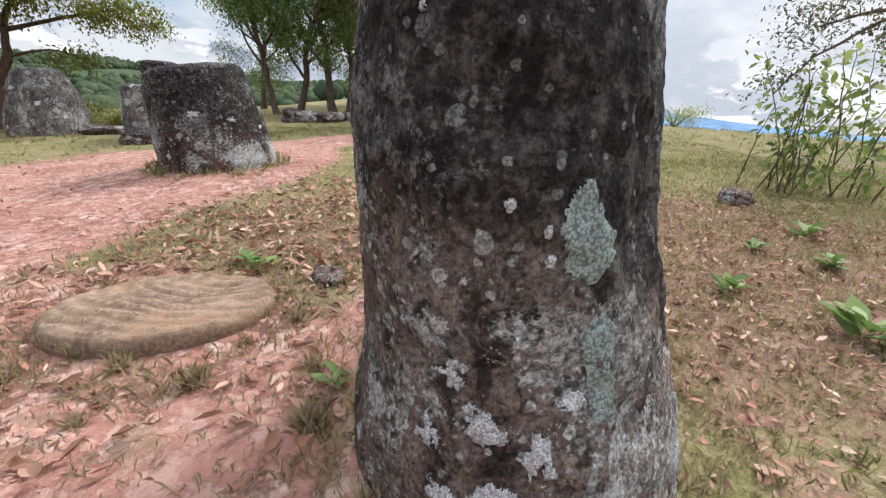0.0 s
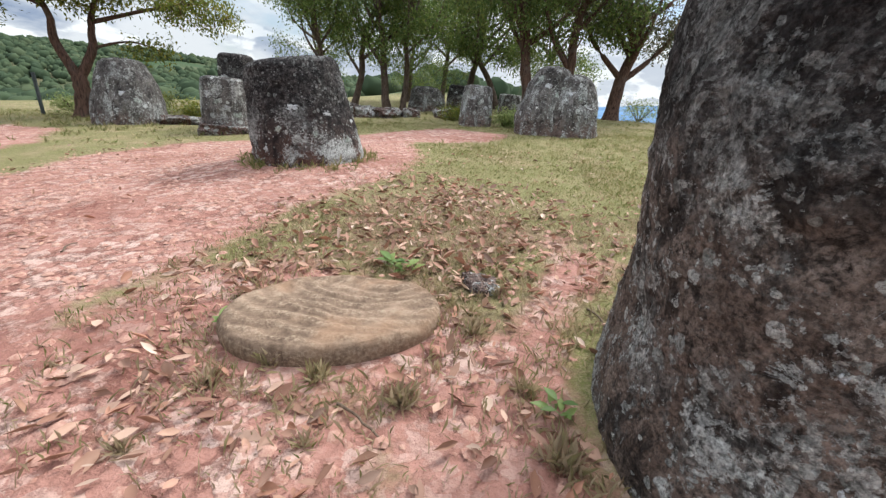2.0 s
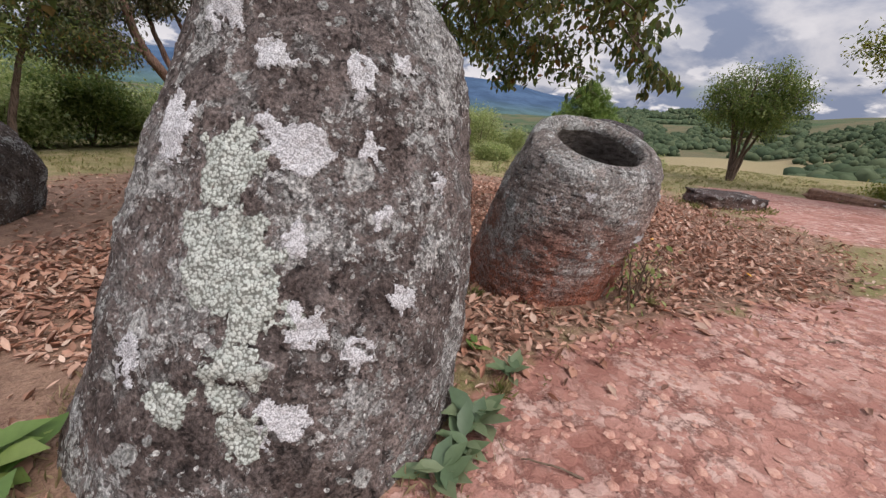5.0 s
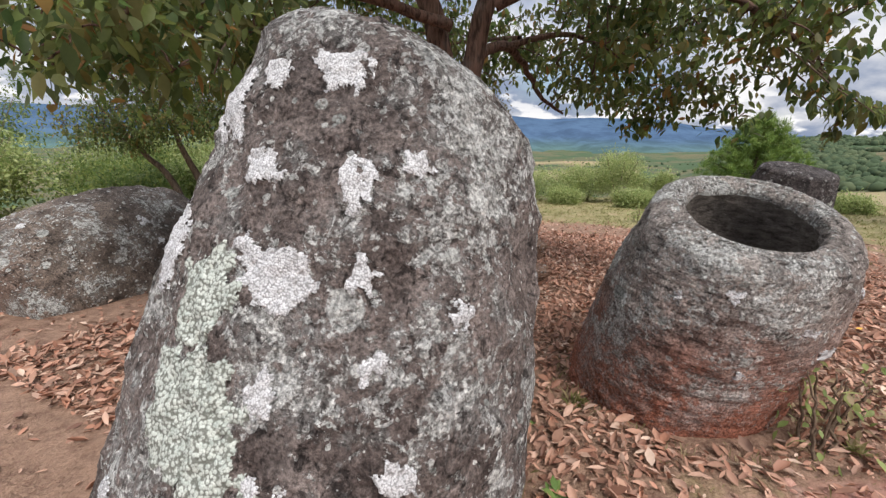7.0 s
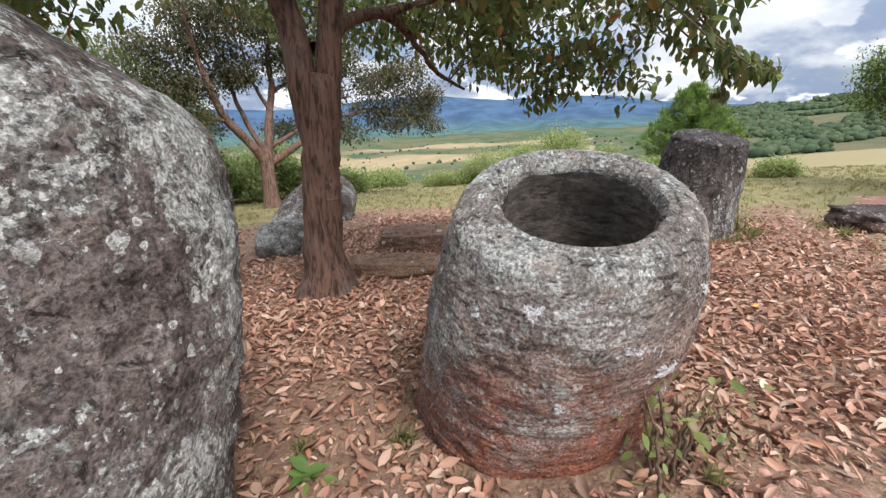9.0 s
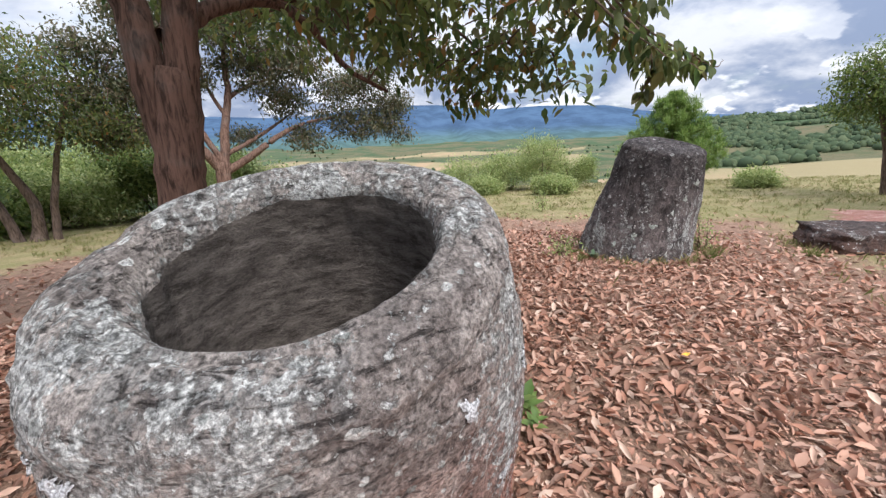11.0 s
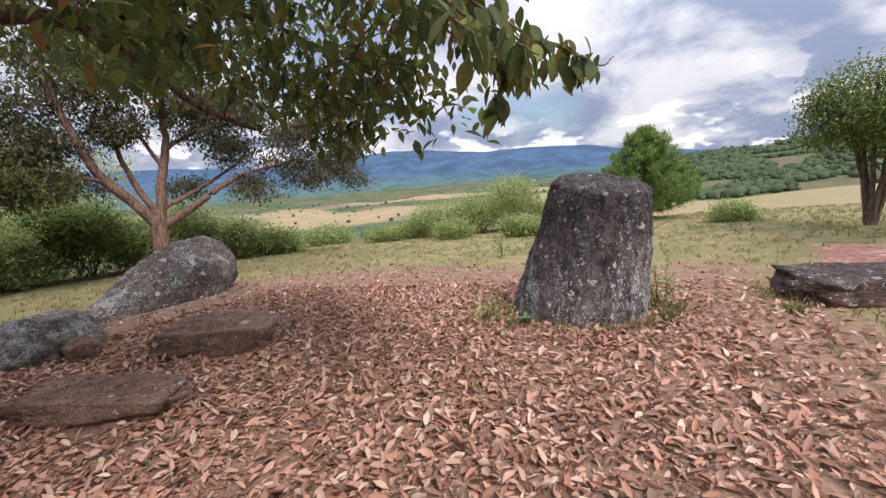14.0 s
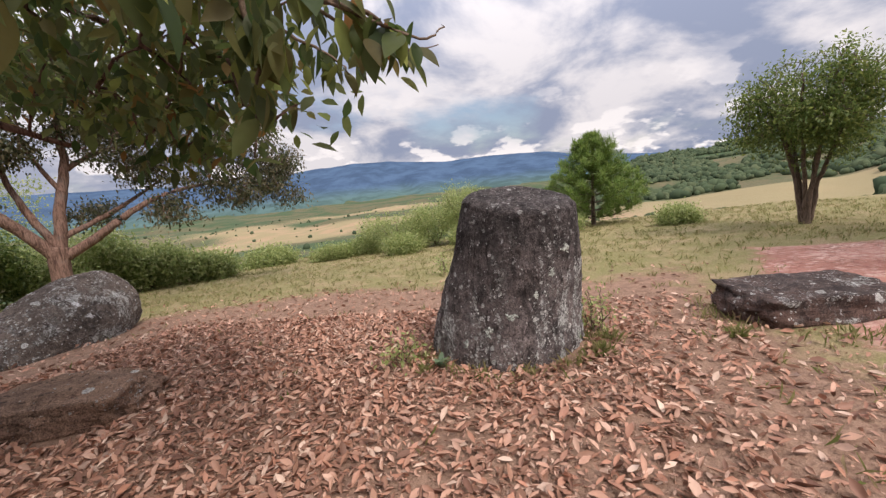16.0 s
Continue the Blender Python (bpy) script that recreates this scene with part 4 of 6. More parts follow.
boulder("stone", ground_at(-10.1, -3.75, 0.08), (0.3, 0.24, 0.2), 5.9, M_SLAB, "brown weathered stone among fallen leaves", "rock", 60, 0.6, 0.2)
boulder("dark_stone_slab", ground_at(-13.45, 6.0, 0.12), (0.62, 0.95, 0.24), 6.6, M_SLAB_DARK, "low dark round stone slab on the leaf litter", "stone slab", 15, 0.75, 0.1)
boulder("red_stone_slab", ground_at(-16.5, 11.0, 0.08), (0.5, 1.05, 0.2), 7.2, M_SLAB, "low red stone slab beside the dirt patch", "stone slab", -50, 0.75, 0.12)
boulder("plinth_stone", ground_at(-7.35, 10.9, 0.05), (0.8, 0.68, 0.17), 8.8, M_DARK, "flat dark stone under a jar", "stone slab", 25, 0.8, 0.1)
for k, (x, y, sx, sy, sz) in enumerate([(-5.7, 17.4, 0.8, 0.5, 0.4), (-4.6, 17.6, 0.7, 0.5, 0.28), (-3.7, 17.9, 0.5, 0.4, 0.22), (-2.3, 18.2, 0.5, 0.4, 0.3), (-9.9, 12.6, 0.6, 0.4, 0.15)]):
    boulder("rock", ground_at(x, y, 0.1), (sx, sy, sz), 9.1 + k * 1.7, M_DARK, "dark weathered rock on short grass", "rock", k * 50, 0.4, 0.3, group="rocks by the path")
boulder("stone", ground_at(-0.75, 2.75, 0.0), (0.12, 0.16, 0.06), 2.2, M_GREY, "small grey stone half sunk in soil", "rock", 20, 0.5, 0.2)
boulder("pale_stone", ground_at(3.6, 4.9, 0.03), (0.25, 0.18, 0.13), 12.4, M_GREY, "pale stone beside a thin shrub", "rock", 50, 0.5, 0.2)


def stone_disc(x, y, r):
    """A round stone lid: a worn rim and ringed ridges on its top."""
    nt, verts, faces, groove = 160, [], [], []
    prof = [(r * 0.93, -0.14), (r * 0.985, -0.05), (r, 0.02), (r * 0.99, 0.06), (r * 0.955, 0.082)] + [(r * (0.93 - 0.93 * i / 60), 0.087) for i in range(60)]
    for i, (q, z) in enumerate(prof):
        for k in range(nt):
            a = 2 * math.pi * k / nt
            px, py = q * math.cos(a), q * math.sin(a)
            wob = 1 + 0.035 * noise.noise((math.cos(a) * 1.5, math.sin(a) * 1.5, 8))
            zz, gv = z, 0.0
            if i >= 4:
                # ridges bow round a centre that lies off the middle
                d = math.hypot(px - 0.2, (py - 0.55) * 1.15) + 0.1 * noise.fractal(Vector((px * 2.2, py * 2.2, 2)), 0.9, 2.0, 4)
                wave = math.sin(d * 46 + 1.5 * noise.noise((px * 4, py * 4, 3)))
                gv = max(0.0, -wave)
                zz += 0.008 * (0.5 + 0.9 * abs(noise.noise((px * 2.5, py * 2.5, 6)))) * wave * min(1, (i - 4) / 4) + 0.02 * noise.fractal(Vector((px * 3, py * 3, 1)), 0.9, 2.0, 4)
            else:
                zz += 0.012 * noise.noise((px * 5, py * 5, z * 9))
            groove.append((gv, gv, gv, 1.0))
            # worn to an oval: narrower across than along
            k = (px * -0.28 + py * 0.96) * -0.31
            verts.append((px * wob + k * -0.28, py * wob + k * 0.96, zz))
    for i in range(len(prof) - 1):
        for k in range(nt):
            q = (k + 1) % nt
            faces.append((i * nt + k, i * nt + q, (i + 1) * nt + q, (i + 1) * nt + k))
    o = (len(prof) - 1) * nt
    faces.append(tuple(o + k for k in range(nt)))
    me = mesh_from("stone_disc", verts, faces, M_DISC)
    me.color_attributes.new("groove", "FLOAT_COLOR", "POINT").data.foreach_set("color", np.array(groove).reshape(-1))
    thing("stone_disc", me, (x, y, land(x, y) + 0.008), "round brown stone lid with worn ringed ridges", "stone lid", turn=(1, -2, 0))


stone_disc(-1.58, 2.22, 0.62)


# ---- trees ----
class Wood:
    def __init__(self):
        self.v, self.f, self.nodes = [], [], []

    def limb(self, pts, r0, r1, seed=0.0, segs=9, steps=6, wob=0.06, flare=0.0):
        """A tapered, slightly crooked limb through the points."""
        pts = [Vector(p) for p in pts]
        line = []
        for i in range(len(pts) - 1):
            p0, p1, p2, p3 = pts[max(0, i - 1)], pts[i], pts[i + 1], pts[min(len(pts) - 1, i + 2)]
            for k in range(steps):
                t = k / steps
                line.append(0.5 * ((2 * p1) + (p2 - p0) * t + (2 * p0 - 5 * p1 + 4 * p2 - p3) * t * t + (3 * p1 - p0 - 3 * p2 + p3) * t ** 3))
        line.append(pts[-1])
        base = len(self.v)
        n = len(line)
        for i, p in enumerate(line):
            d = (line[min(n - 1, i + 1)] - line[max(0, i - 1)]).normalized()
            u = d.orthogonal().normalized() if abs(d.z) < 0.9 else (Vector((1, 0, 0)) - d * d.x).normalized()
            w = d.cross(u)
            k = i / (n - 1)
            r = r0 + (r1 - r0) * k + flare * r0 * max(0.0, 1 - k * n / 5) ** 2
            c = p + Vector((noise.noise((i * 0.5, seed, 1)), noise.noise((i * 0.5, seed, 5)), 0)) * wob * (1 if 0 < i else 0)
            for j in range(segs):
                a = 2 * math.pi * j / segs
                rr = r * (1 + 0.13 * noise.noise((math.cos(a) * 1.2 + seed, math.sin(a) * 1.2, p.z * 1.5)))
                self.v.append(c + (u * math.cos(a) + w * math.sin(a)) * rr)
            self.nodes.append((c.copy(), r))
        for i in range(n - 1):
            for j in range(segs):
                q = (j + 1) % segs
                a = base + i * segs
                self.f.append((a + j, a + q, a + segs + q, a + segs + j))
        self.f.append(tuple(base + (n - 1) * segs + j for j in range(segs)))
        return line

    def twig_to(self, target, r=0.012, seed=0.0, far=9.0, segs=4):
        """A thin twig from the nearest wood to a leaf cluster."""
        t = Vector(target)
        best, src = 1e9, None
        for c, rad in self.nodes:
            d = (c - t).length + (0.6 if c.z > t.z + 0.8 else 0)
            if d < best:
                best, src = d, c
        if src is None or best > far:
            return
        mid = src.lerp(t, 0.5) + Vector((0, 0, 0.08 * best))
        keep = len(self.nodes)
        self.limb([src, mid, t], r + 0.006 * best, r * 0.4, seed, segs, 3, 0.02)
        del self.nodes[keep:-2]


def puff_points(rng, puffs, n):
    """Cluster places in a set of ellipsoids (cx, cy, cz, rx, ry, rz), more of them near the skin."""
    w = np.array([p[3] * p[4] * p[5] for p in puffs]) ** 0.75
    idx = rng.choice(len(puffs), n, p=w / w.sum())
    d = rng.normal(size=(n, 3))
    d /= np.linalg.norm(d, axis=1)[:, None]
    P = np.array(puffs, float)[idx]
    return P[:, :3] + d * P[:, 3:] * (rng.uniform(0, 1, n) ** 0.42)[:, None]


def leaf_turns(rng, n, droop, spread):
    yaw = rng.uniform(0, 2 * np.pi, n)
    pitch = rng.normal(droop, spread, n)
    roll = rng.normal(0, 0.5, n)
    cy, sy, cp, sp, cr, sr = np.cos(yaw), np.sin(yaw), np.cos(pitch), np.sin(pitch), np.cos(roll), np.sin(roll)
    o, i = np.zeros(n), np.ones(n)
    rz = np.stack([cy, -sy, o, sy, cy, o, o, o, i], 1).reshape(n, 3, 3)
    rx = np.stack([i, o, o, o, cp, -sp, o, sp, cp], 1).reshape(n, 3, 3)
    ry = np.stack([cr, o, sr, o, i, o, -sr, o, cr], 1).reshape(n, 3, 3)
    return rz @ rx @ ry


def tree(name, limbs, puffs, seed, barkm, leafm, clusters, per, leaf, spread, label, droop=-0.5, big=False, twigs=True, flare=0.5, category="tree", group=""):
    """limbs: (points, r0, r1); the first is the trunk. puffs: where the foliage is."""
    rng = np.random.default_rng(seed)
    wood = Wood()
    for i, (pts, r0, r1) in enumerate(limbs):
        wood.limb(pts, r0, r1, seed + i * 3.7, 14 if i == 0 else 9, 7, 0.05, flare if i == 0 else 0)
    base = Vector(limbs[0][0][0])
    cl = puff_points(rng, puffs, clusters)
    if twigs:
        order = np.argsort(np.linalg.norm(cl - np.array(limbs[0][0][-1]), axis=1))
        for k in order:
            wood.twig_to(cl[k], 0.011, float(k))
    pos = np.repeat(cl, per, axis=0) + rng.normal(0, spread, (clusters * per, 3)) * np.array([1, 1, 0.75])
    rot = leaf_turns(rng, len(pos), droop, 0.55)
    size = leaf * rng.uniform(0.6, 1.25, len(pos))
    root = new(name)
    root.location = base
    tagged(root, label, category, group)
    shift = np.array(base)
    part("trunk", mesh_from("trunk", [v - base for v in wood.v], wood.f, barkm), root)
    part("crown", many("crown", LEAF_V if big else SPRAY_V, LEAF_F if big else SPRAY_F, pos - shift, rot, size, leafm), root)
    return root


def g(x, y):
    return land(x, y)


# the red-barked tree over the open jar
tx, ty = -8.05, -2.06
tz = g(tx, ty) - 0.1
broad_tree = tree("broad_tree", [
    ([(tx, ty, tz), (-8.06, -2.02, 0.4), (-8.09, -1.92, 1.3), (-8.14, -1.82, 2.1)], 0.28, 0.17),
    ([(-8.08, -1.94, 0.7), (-8.06, -2.00, 1.5), (-8.02, -2.09, 2.6), (-7.84, -2.39, 3.6), (-7.32, -3.04, 5.4), (-7.02, -3.34, 6.6)], 0.2, 0.07),
    ([(-8.08, -1.94, 0.8), (-8.14, -1.84, 1.6), (-8.20, -1.72, 2.6), (-8.37, -1.44, 3.7), (-8.92, -0.84, 5.3), (-9.22, -0.44, 6.4)], 0.19, 0.06),
    ([(-8.12, -1.86, 2.35), (-8.65, -1.83, 2.7), (-9.36, -1.72, 2.93), (-9.87, -1.57, 2.75), (-10.38, -1.4, 2.32), (-10.9, -1.1, 2.05)], 0.1, 0.02),
    ([(-9.4, -1.72, 2.93), (-10.2, -1.0, 3.2), (-10.9, -0.4, 3.0), (-11.2, 0.3, 2.5)], 0.05, 0.015),
    ([(-8.05, -1.4, 3.1), (-8.4, -0.2, 3.5), (-8.9, 1.1, 3.1), (-9.15, 1.7, 2.7), (-9.2, 2.0, 2.45)], 0.07, 0.01),
    ([(-8.3, -1.0, 4.1), (-7.4, 0.6, 4.3), (-6.7, 1.9, 4.0), (-6.5, 2.6, 3.7)], 0.06, 0.015),
    ([(-7.55, -2.3, 3.5), (-6.6, -3.3, 3.9), (-5.8, -4.4, 3.7), (-5.3, -5.2, 3.2)], 0.08, 0.02),
    ([(-7.3, -2.6, 4.4), (-8.3, -4.0, 4.6), (-9.4, -5.2, 4.2)], 0.07, 0.02),
    ([(-7.6, -2.2, 3.2), (-6.3, -1.6, 4.3), (-5.2, -0.9, 4.5)], 0.06, 0.015),
    ([(-10.0, -1.7, 3.15), (-11.0, -2.8, 3.4), (-11.6, -4.1, 3.5)], 0.05, 0.015),
    ([(-7.9, -1.9, 2.9), (-6.9, -2.7, 3.1), (-5.8, -3.0, 2.9), (-4.7, -2.8, 2.5)], 0.07, 0.012),
], [(-8.0, -1.5, 5.4, 3.6, 3.6, 1.6), (-10.2, 0.2, 3.5, 1.9, 1.9, 0.75), (-9.3, 1.6, 3.0, 1.1, 1.0, 0.6), (-9.5, 1.9, 2.4, 0.5, 0.45, 0.36), (-11.1, -0.6, 2.6, 1.0, 0.9, 0.55), (-10.5, 0.7, 2.3, 0.7, 0.6, 0.45), (-10.9, 0.1, 2.15, 0.7, 0.6, 0.35), (-10.2, 1.3, 2.05, 0.45, 0.4, 0.3), (-8.9, -0.2, 2.7, 0.8, 0.8, 0.5), (-5.0, -3.1, 2.5, 1.1, 0.9, 0.55), (-4.5, -2.6, 2.35, 0.6, 0.5, 0.35),
    (-11.3, -2.0, 3.2, 1.2, 1.2, 0.65), (-11.3, -4.0, 3.7, 1.6, 1.5, 0.8), (-6.9, 1.6, 4.3, 1.2, 1.2, 0.6), (-5.6, -4.6, 3.5, 1.4, 1.3, 0.9), (-6.2, -3.4, 2.7, 1.1, 0.9, 0.6), (-9.2, -4.8, 4.3, 1.5, 1.3, 0.8), (-5.6, -1.2, 4.6, 1.1, 1.0, 0.6), (-5.2, -4.4, 2.3, 0.6, 0.6, 0.5), (-5.9, -4.6, 2.7, 0.7, 0.6, 0.5), (-4.9, -4.0, 2.6, 0.55, 0.5, 0.45), (-6.3, -5.5, 2.4, 0.7, 0.7, 0.5)],
    11, M_BARK_RED, M_LEAF_DARK, 1560, 19, 0.15, 0.16, "broad evergreen tree with red-brown bark and drooping dark leaves", -0.75, True, True, 0.9)

def broad_leaf_template():
    """A pointed oval blade, folded along its midrib and bent at the tip."""
    v, f = [], []
    n = 8
    for i in range(n):
        k = i / (n - 1)
        w = 0.235 * math.sin(math.pi * min(1.0, 0.04 + k * 0.96) ** 0.85)
        droop = -0.16 * k * k
        v += [(-w, k, droop + 0.3 * w), (0, k, droop), (w, k, droop + 0.3 * w)]
    for i in range(n - 1):
        a = i * 3
        f += [(a, a + 1, a + 4, a + 3), (a + 1, a + 2, a + 5, a + 4)]
    return v, f


def hanging_sprays():
    """The lowest twigs of the broad tree, with single large leaves."""
    rng = np.random.default_rng(77)
    base = Vector(broad_tree.location)
    wood, pts = Wood(), []
    for k, (line, bare) in enumerate([
        ([(-9.2, 1.9, 2.5), (-9.1, 2.2, 2.2), (-9.15, 2.5, 2.02), (-9.36, 2.74, 1.93), (-9.45, 2.8, 1.99)], 0.55),
        ([(-9.3, 2.0, 2.4), (-9.5, 2.3, 2.15), (-9.7, 2.5, 2.02), (-9.85, 2.68, 2.05)], 0.3),
        ([(-9.0, 1.8, 2.5), (-8.75, 2.1, 2.15), (-8.6, 2.35, 1.95), (-8.5, 2.5, 1.82)], 0.1),
        ([(-8.9, 1.6, 2.6), (-8.6, 1.95, 2.2), (-8.45, 2.2, 1.98), (-8.42, 2.36, 1.85)], 0.1),
        ([(-9.1, 2.2, 2.2), (-9.13, 2.25, 1.95), (-9.16, 2.2, 1.75), (-9.18, 2.14, 1.58)], 0.5),
        ([(-9.3, 1.7, 2.5), (-9.25, 2.05, 2.15), (-9.15, 2.3, 1.95), (-9.05, 2.4, 1.88)], 0.1),
        ([(-9.6, 1.5, 2.6), (-9.8, 1.9, 2.25), (-9.75, 2.2, 2.05), (-9.7, 2.3, 1.95)], 0.1),
        ([(-9.15, 2.5, 2.02), (-9.3, 2.62, 1.99), (-9.38, 2.6, 1.9)], 0.6),
    ]):
        path = wood.limb(line, 0.012, 0.0025, 3.3 * k, 6, 7, 0.02)
        last = int(len(path) * (1 - bare * 0.5))
        for i, p in enumerate(path[4:last]):
            for _ in range(3 if i % 2 else 2):
                pts.append(np.array(p) + rng.normal(0, 0.035, 3))
    pts.append(np.array((-9.18, 2.14, 1.57)))
    pts = np.array(pts)
    part("twig", mesh_from("twig", [v - base for v in wood.v], wood.f, M_TWIG), broad_tree)
    v, f = broad_leaf_template()
    part("leaf_spray", many("leaf_spray", v, f, pts - np.array(base), leaf_turns(rng, len(pts), -1.0, 0.45), 0.14 * rng.uniform(0.55, 1.15, len(pts)), M_LEAF_DARK, True), broad_tree, "large drooping green and russet leaves")["kind"] = "stuff"


hanging_sprays()

# the pale-barked tree on the slope
bx, by = -16.84, -11.45
bz = g(bx, by) - 0.2
tree("spreading_tree", [
    ([(bx, by, bz), (-16.85, -11.44, -0.1), (-16.93, -11.39, 0.5)], 0.3, 0.24),
    ([(-16.9, -11.4, 0.1), (-16.19, -11.64, 1.13), (-15.55, -11.79, 1.94), (-15.0, -11.75, 3.2), (-14.68, -11.69, 4.4), (-14.5, -11.5, 5.4)], 0.2, 0.05),
    ([(-16.93, -11.39, 0.3), (-17.18, -11.34, 1.7), (-17.54, -11.32, 3.0), (-17.67, -11.35, 4.3), (-18.1, -11.25, 5.7)], 0.19, 0.05),
    ([(-16.9, -11.4, 0.5), (-16.6, -11.85, 1.66), (-16.45, -12.18, 2.87), (-16.5, -12.37, 4.3)], 0.13, 0.04),
    ([(-17.0, -11.3, 0.2), (-17.46, -10.76, 0.6), (-17.92, -10.13, 1.1), (-18.58, -9.55, 1.63), (-19.34, -8.8, 1.96), (-20.67, -7.54, 2.18)], 0.17, 0.03),
    ([(-17.08, -11.28, 0.8), (-18.04, -11.06, 1.23), (-19.05, -10.74, 1.78), (-19.8, -10.3, 2.38)], 0.1, 0.03),
    ([(-15.7, -11.78, 1.75), (-14.65, -11.93, 2.02), (-13.7, -11.84, 2.34)], 0.09, 0.03),
    ([(-17.5, -11.32, 2.8), (-18.2, -10.8, 3.3), (-19.0, -10.2, 3.6)], 0.09, 0.03),
    ([(-17.3, -11.33, 2.2), (-16.9, -11.7, 3.4), (-16.9, -11.8, 4.6)], 0.08, 0.03),
], [(-15.4, -12.0, 5.3, 1.7, 1.6, 0.9), (-17.2, -11.0, 5.3, 1.9, 1.9, 0.9), (-19.0, -9.6, 4.2, 1.5, 1.5, 0.8), (-20.3, -8.1, 3.2, 1.2, 1.2, 0.7), (-21.0, -7.0, 2.3, 1.1, 1.1, 0.65), (-20.3, -7.9, 1.6, 0.9, 0.9, 0.45), (-19.2, -9.4, 1.5, 0.8, 0.8, 0.4),
    (-14.5, -12.5, 3.1, 1.1, 1.0, 0.6), (-14.2, -12.3, 2.0, 0.9, 0.9, 0.4), (-18.2, -10.3, 3.4, 1.0, 1.0, 0.5), (-16.2, -11.9, 3.6, 1.0, 1.0, 0.6), (-19.4, -10.3, 2.7, 0.9, 0.9, 0.5), (-14.0, -12.6, 4.0, 1.3, 1.2, 0.7), (-13.4, -12.2, 2.6, 0.9, 0.9, 0.5), (-14.8, -12.3, 2.8, 0.9, 0.9, 0.4), (-16.3, -11.9, 3.3, 0.9, 0.9, 0.4), (-18.9, -9.9, 2.9, 0.9, 0.9, 0.4), (-19.8, -8.3, 2.2, 0.9, 0.9, 0.4), (-20.4, -6.7, 1.8, 0.9, 0.9, 0.4), (-18.7, -8.8, 1.2, 0.9, 0.9, 0.4), (-13.9, -12.2, 1.6, 0.9, 0.9, 0.4), (-17.9, -11.3, 4.0, 0.9, 0.9, 0.4), (-20.5, -8.1, 3.4, 0.9, 0.9, 0.4), (-15.7, -13.0, 1.7, 0.9, 0.9, 0.4), (-18.4, -11.8, 1.5, 0.9, 0.9, 0.4), (-21.3, -6.4, 2.6, 0.8, 0.8, 0.7), (-20.8, -7.0, 3.6, 1.0, 1.0, 0.6), (-21.4, -6.3, 1.5, 0.6, 0.6, 0.4), (-18.4, -10.6, 4.4, 1.2, 1.2, 0.7), (-15.6, -12.2, 4.4, 1.2, 1.1, 0.7)],
    23, M_BARK_PALE, M_LEAF_OLIVE, 2000, 24, 0.15, 0.21, "spreading tree with pinkish bark and small olive leaves", -0.6)

# three-stemmed tree in the shade beyond the leaning jar
cx, cy = -11.9, -13.6
cz = g(cx, cy) - 0.1
tree("shade_tree", [
    ([(cx, cy, cz), (cx - 0.1, cy + 0.1, cz + 1.2), (cx + 0.2, cy - 0.2, cz + 2.4), (cx + 0.6, cy - 0.5, cz + 4.4)], 0.17, 0.05),
    ([(cx - 0.3, cy + 0.3, cz), (cx - 0.45, cy + 0.45, cz + 1.3), (cx - 0.7, cy + 0.8, cz + 2.8), (cx - 1.2, cy + 1.3, cz + 4.6)], 0.12, 0.04),
    ([(cx + 0.3, cy - 0.3, cz), (cx + 0.5, cy - 0.6, cz + 1.4), (cx + 1.1, cy - 1.2, cz + 2.6), (cx + 1.8, cy - 1.8, cz + 4.0)], 0.15, 0.04),
], [(cx, cy, cz + 4.4, 2.6, 2.6, 1.5), (cx - 1.6, cy + 1.6, cz + 3.3, 1.3, 1.3, 0.8), (cx + 1.6, cy - 1.4, cz + 3.2, 1.4, 1.4, 0.8), (cx + 1.2, cy + 1.0, cz + 3.4, 1.2, 1.2, 0.7)],
    27, M_BARK_GREY, M_LEAF_DARK, 700, 26, 0.15, 0.22, "three-stemmed tree with dark leaves over a stone jar", -0.6)


def round_tree(name, x, y, h, crown_r, crown_z, stems, seed, barkm, leafm, label, clusters=200, per=24, leaf=0.12, lean=0.0, spread=0.2, r0=0.1, squash=0.95):
    z = g(x, y) - 0.1
    rnd = random.Random(seed)
    limbs = []
    for k in range(stems):
        a = 2 * math.pi * k / stems + rnd.random()
        q = crown_r * 0.55
        limbs.append(([(x + 0.06 * math.cos(a), y + 0.06 * math.sin(a), z), (x + 0.25 * q * math.cos(a), y + 0.25 * q * math.sin(a), z + crown_z * 0.4), (x + q * math.cos(a) * 0.7, y + q * math.sin(a) * 0.7, z + crown_z * 0.9), (x + q * math.cos(a), y + q * math.sin(a), z + h * 0.82)], r0, 0.02))
    puffs = [(x, y, z + crown_z, crown_r * 0.85, crown_r * 0.85, (h - crown_z) * squash * 0.9)]
    for k in range(9):
        a, e = rnd.uniform(0, 6.28), rnd.uniform(-0.5, 0.8)
        puffs.append((x + math.cos(a) * crown_r * 0.68, y + math.sin(a) * crown_r * 0.68, z + crown_z + e * (h - crown_z) * 0.65, crown_r * 0.38, crown_r * 0.38, crown_r * 0.33))
    return tree(name, limbs, puffs, seed, barkm, leafm, clusters, per, leaf, spread, label)


round_tree("round_tree", -22.2, 10.4, 5.2, 1.9, 3.35, 7, 31, M_BARK_GREY, M_LEAF_GREEN, "small round-crowned tree with many thin stems in grass", 900, 28, 0.12, 0, 0.19, 0.08)

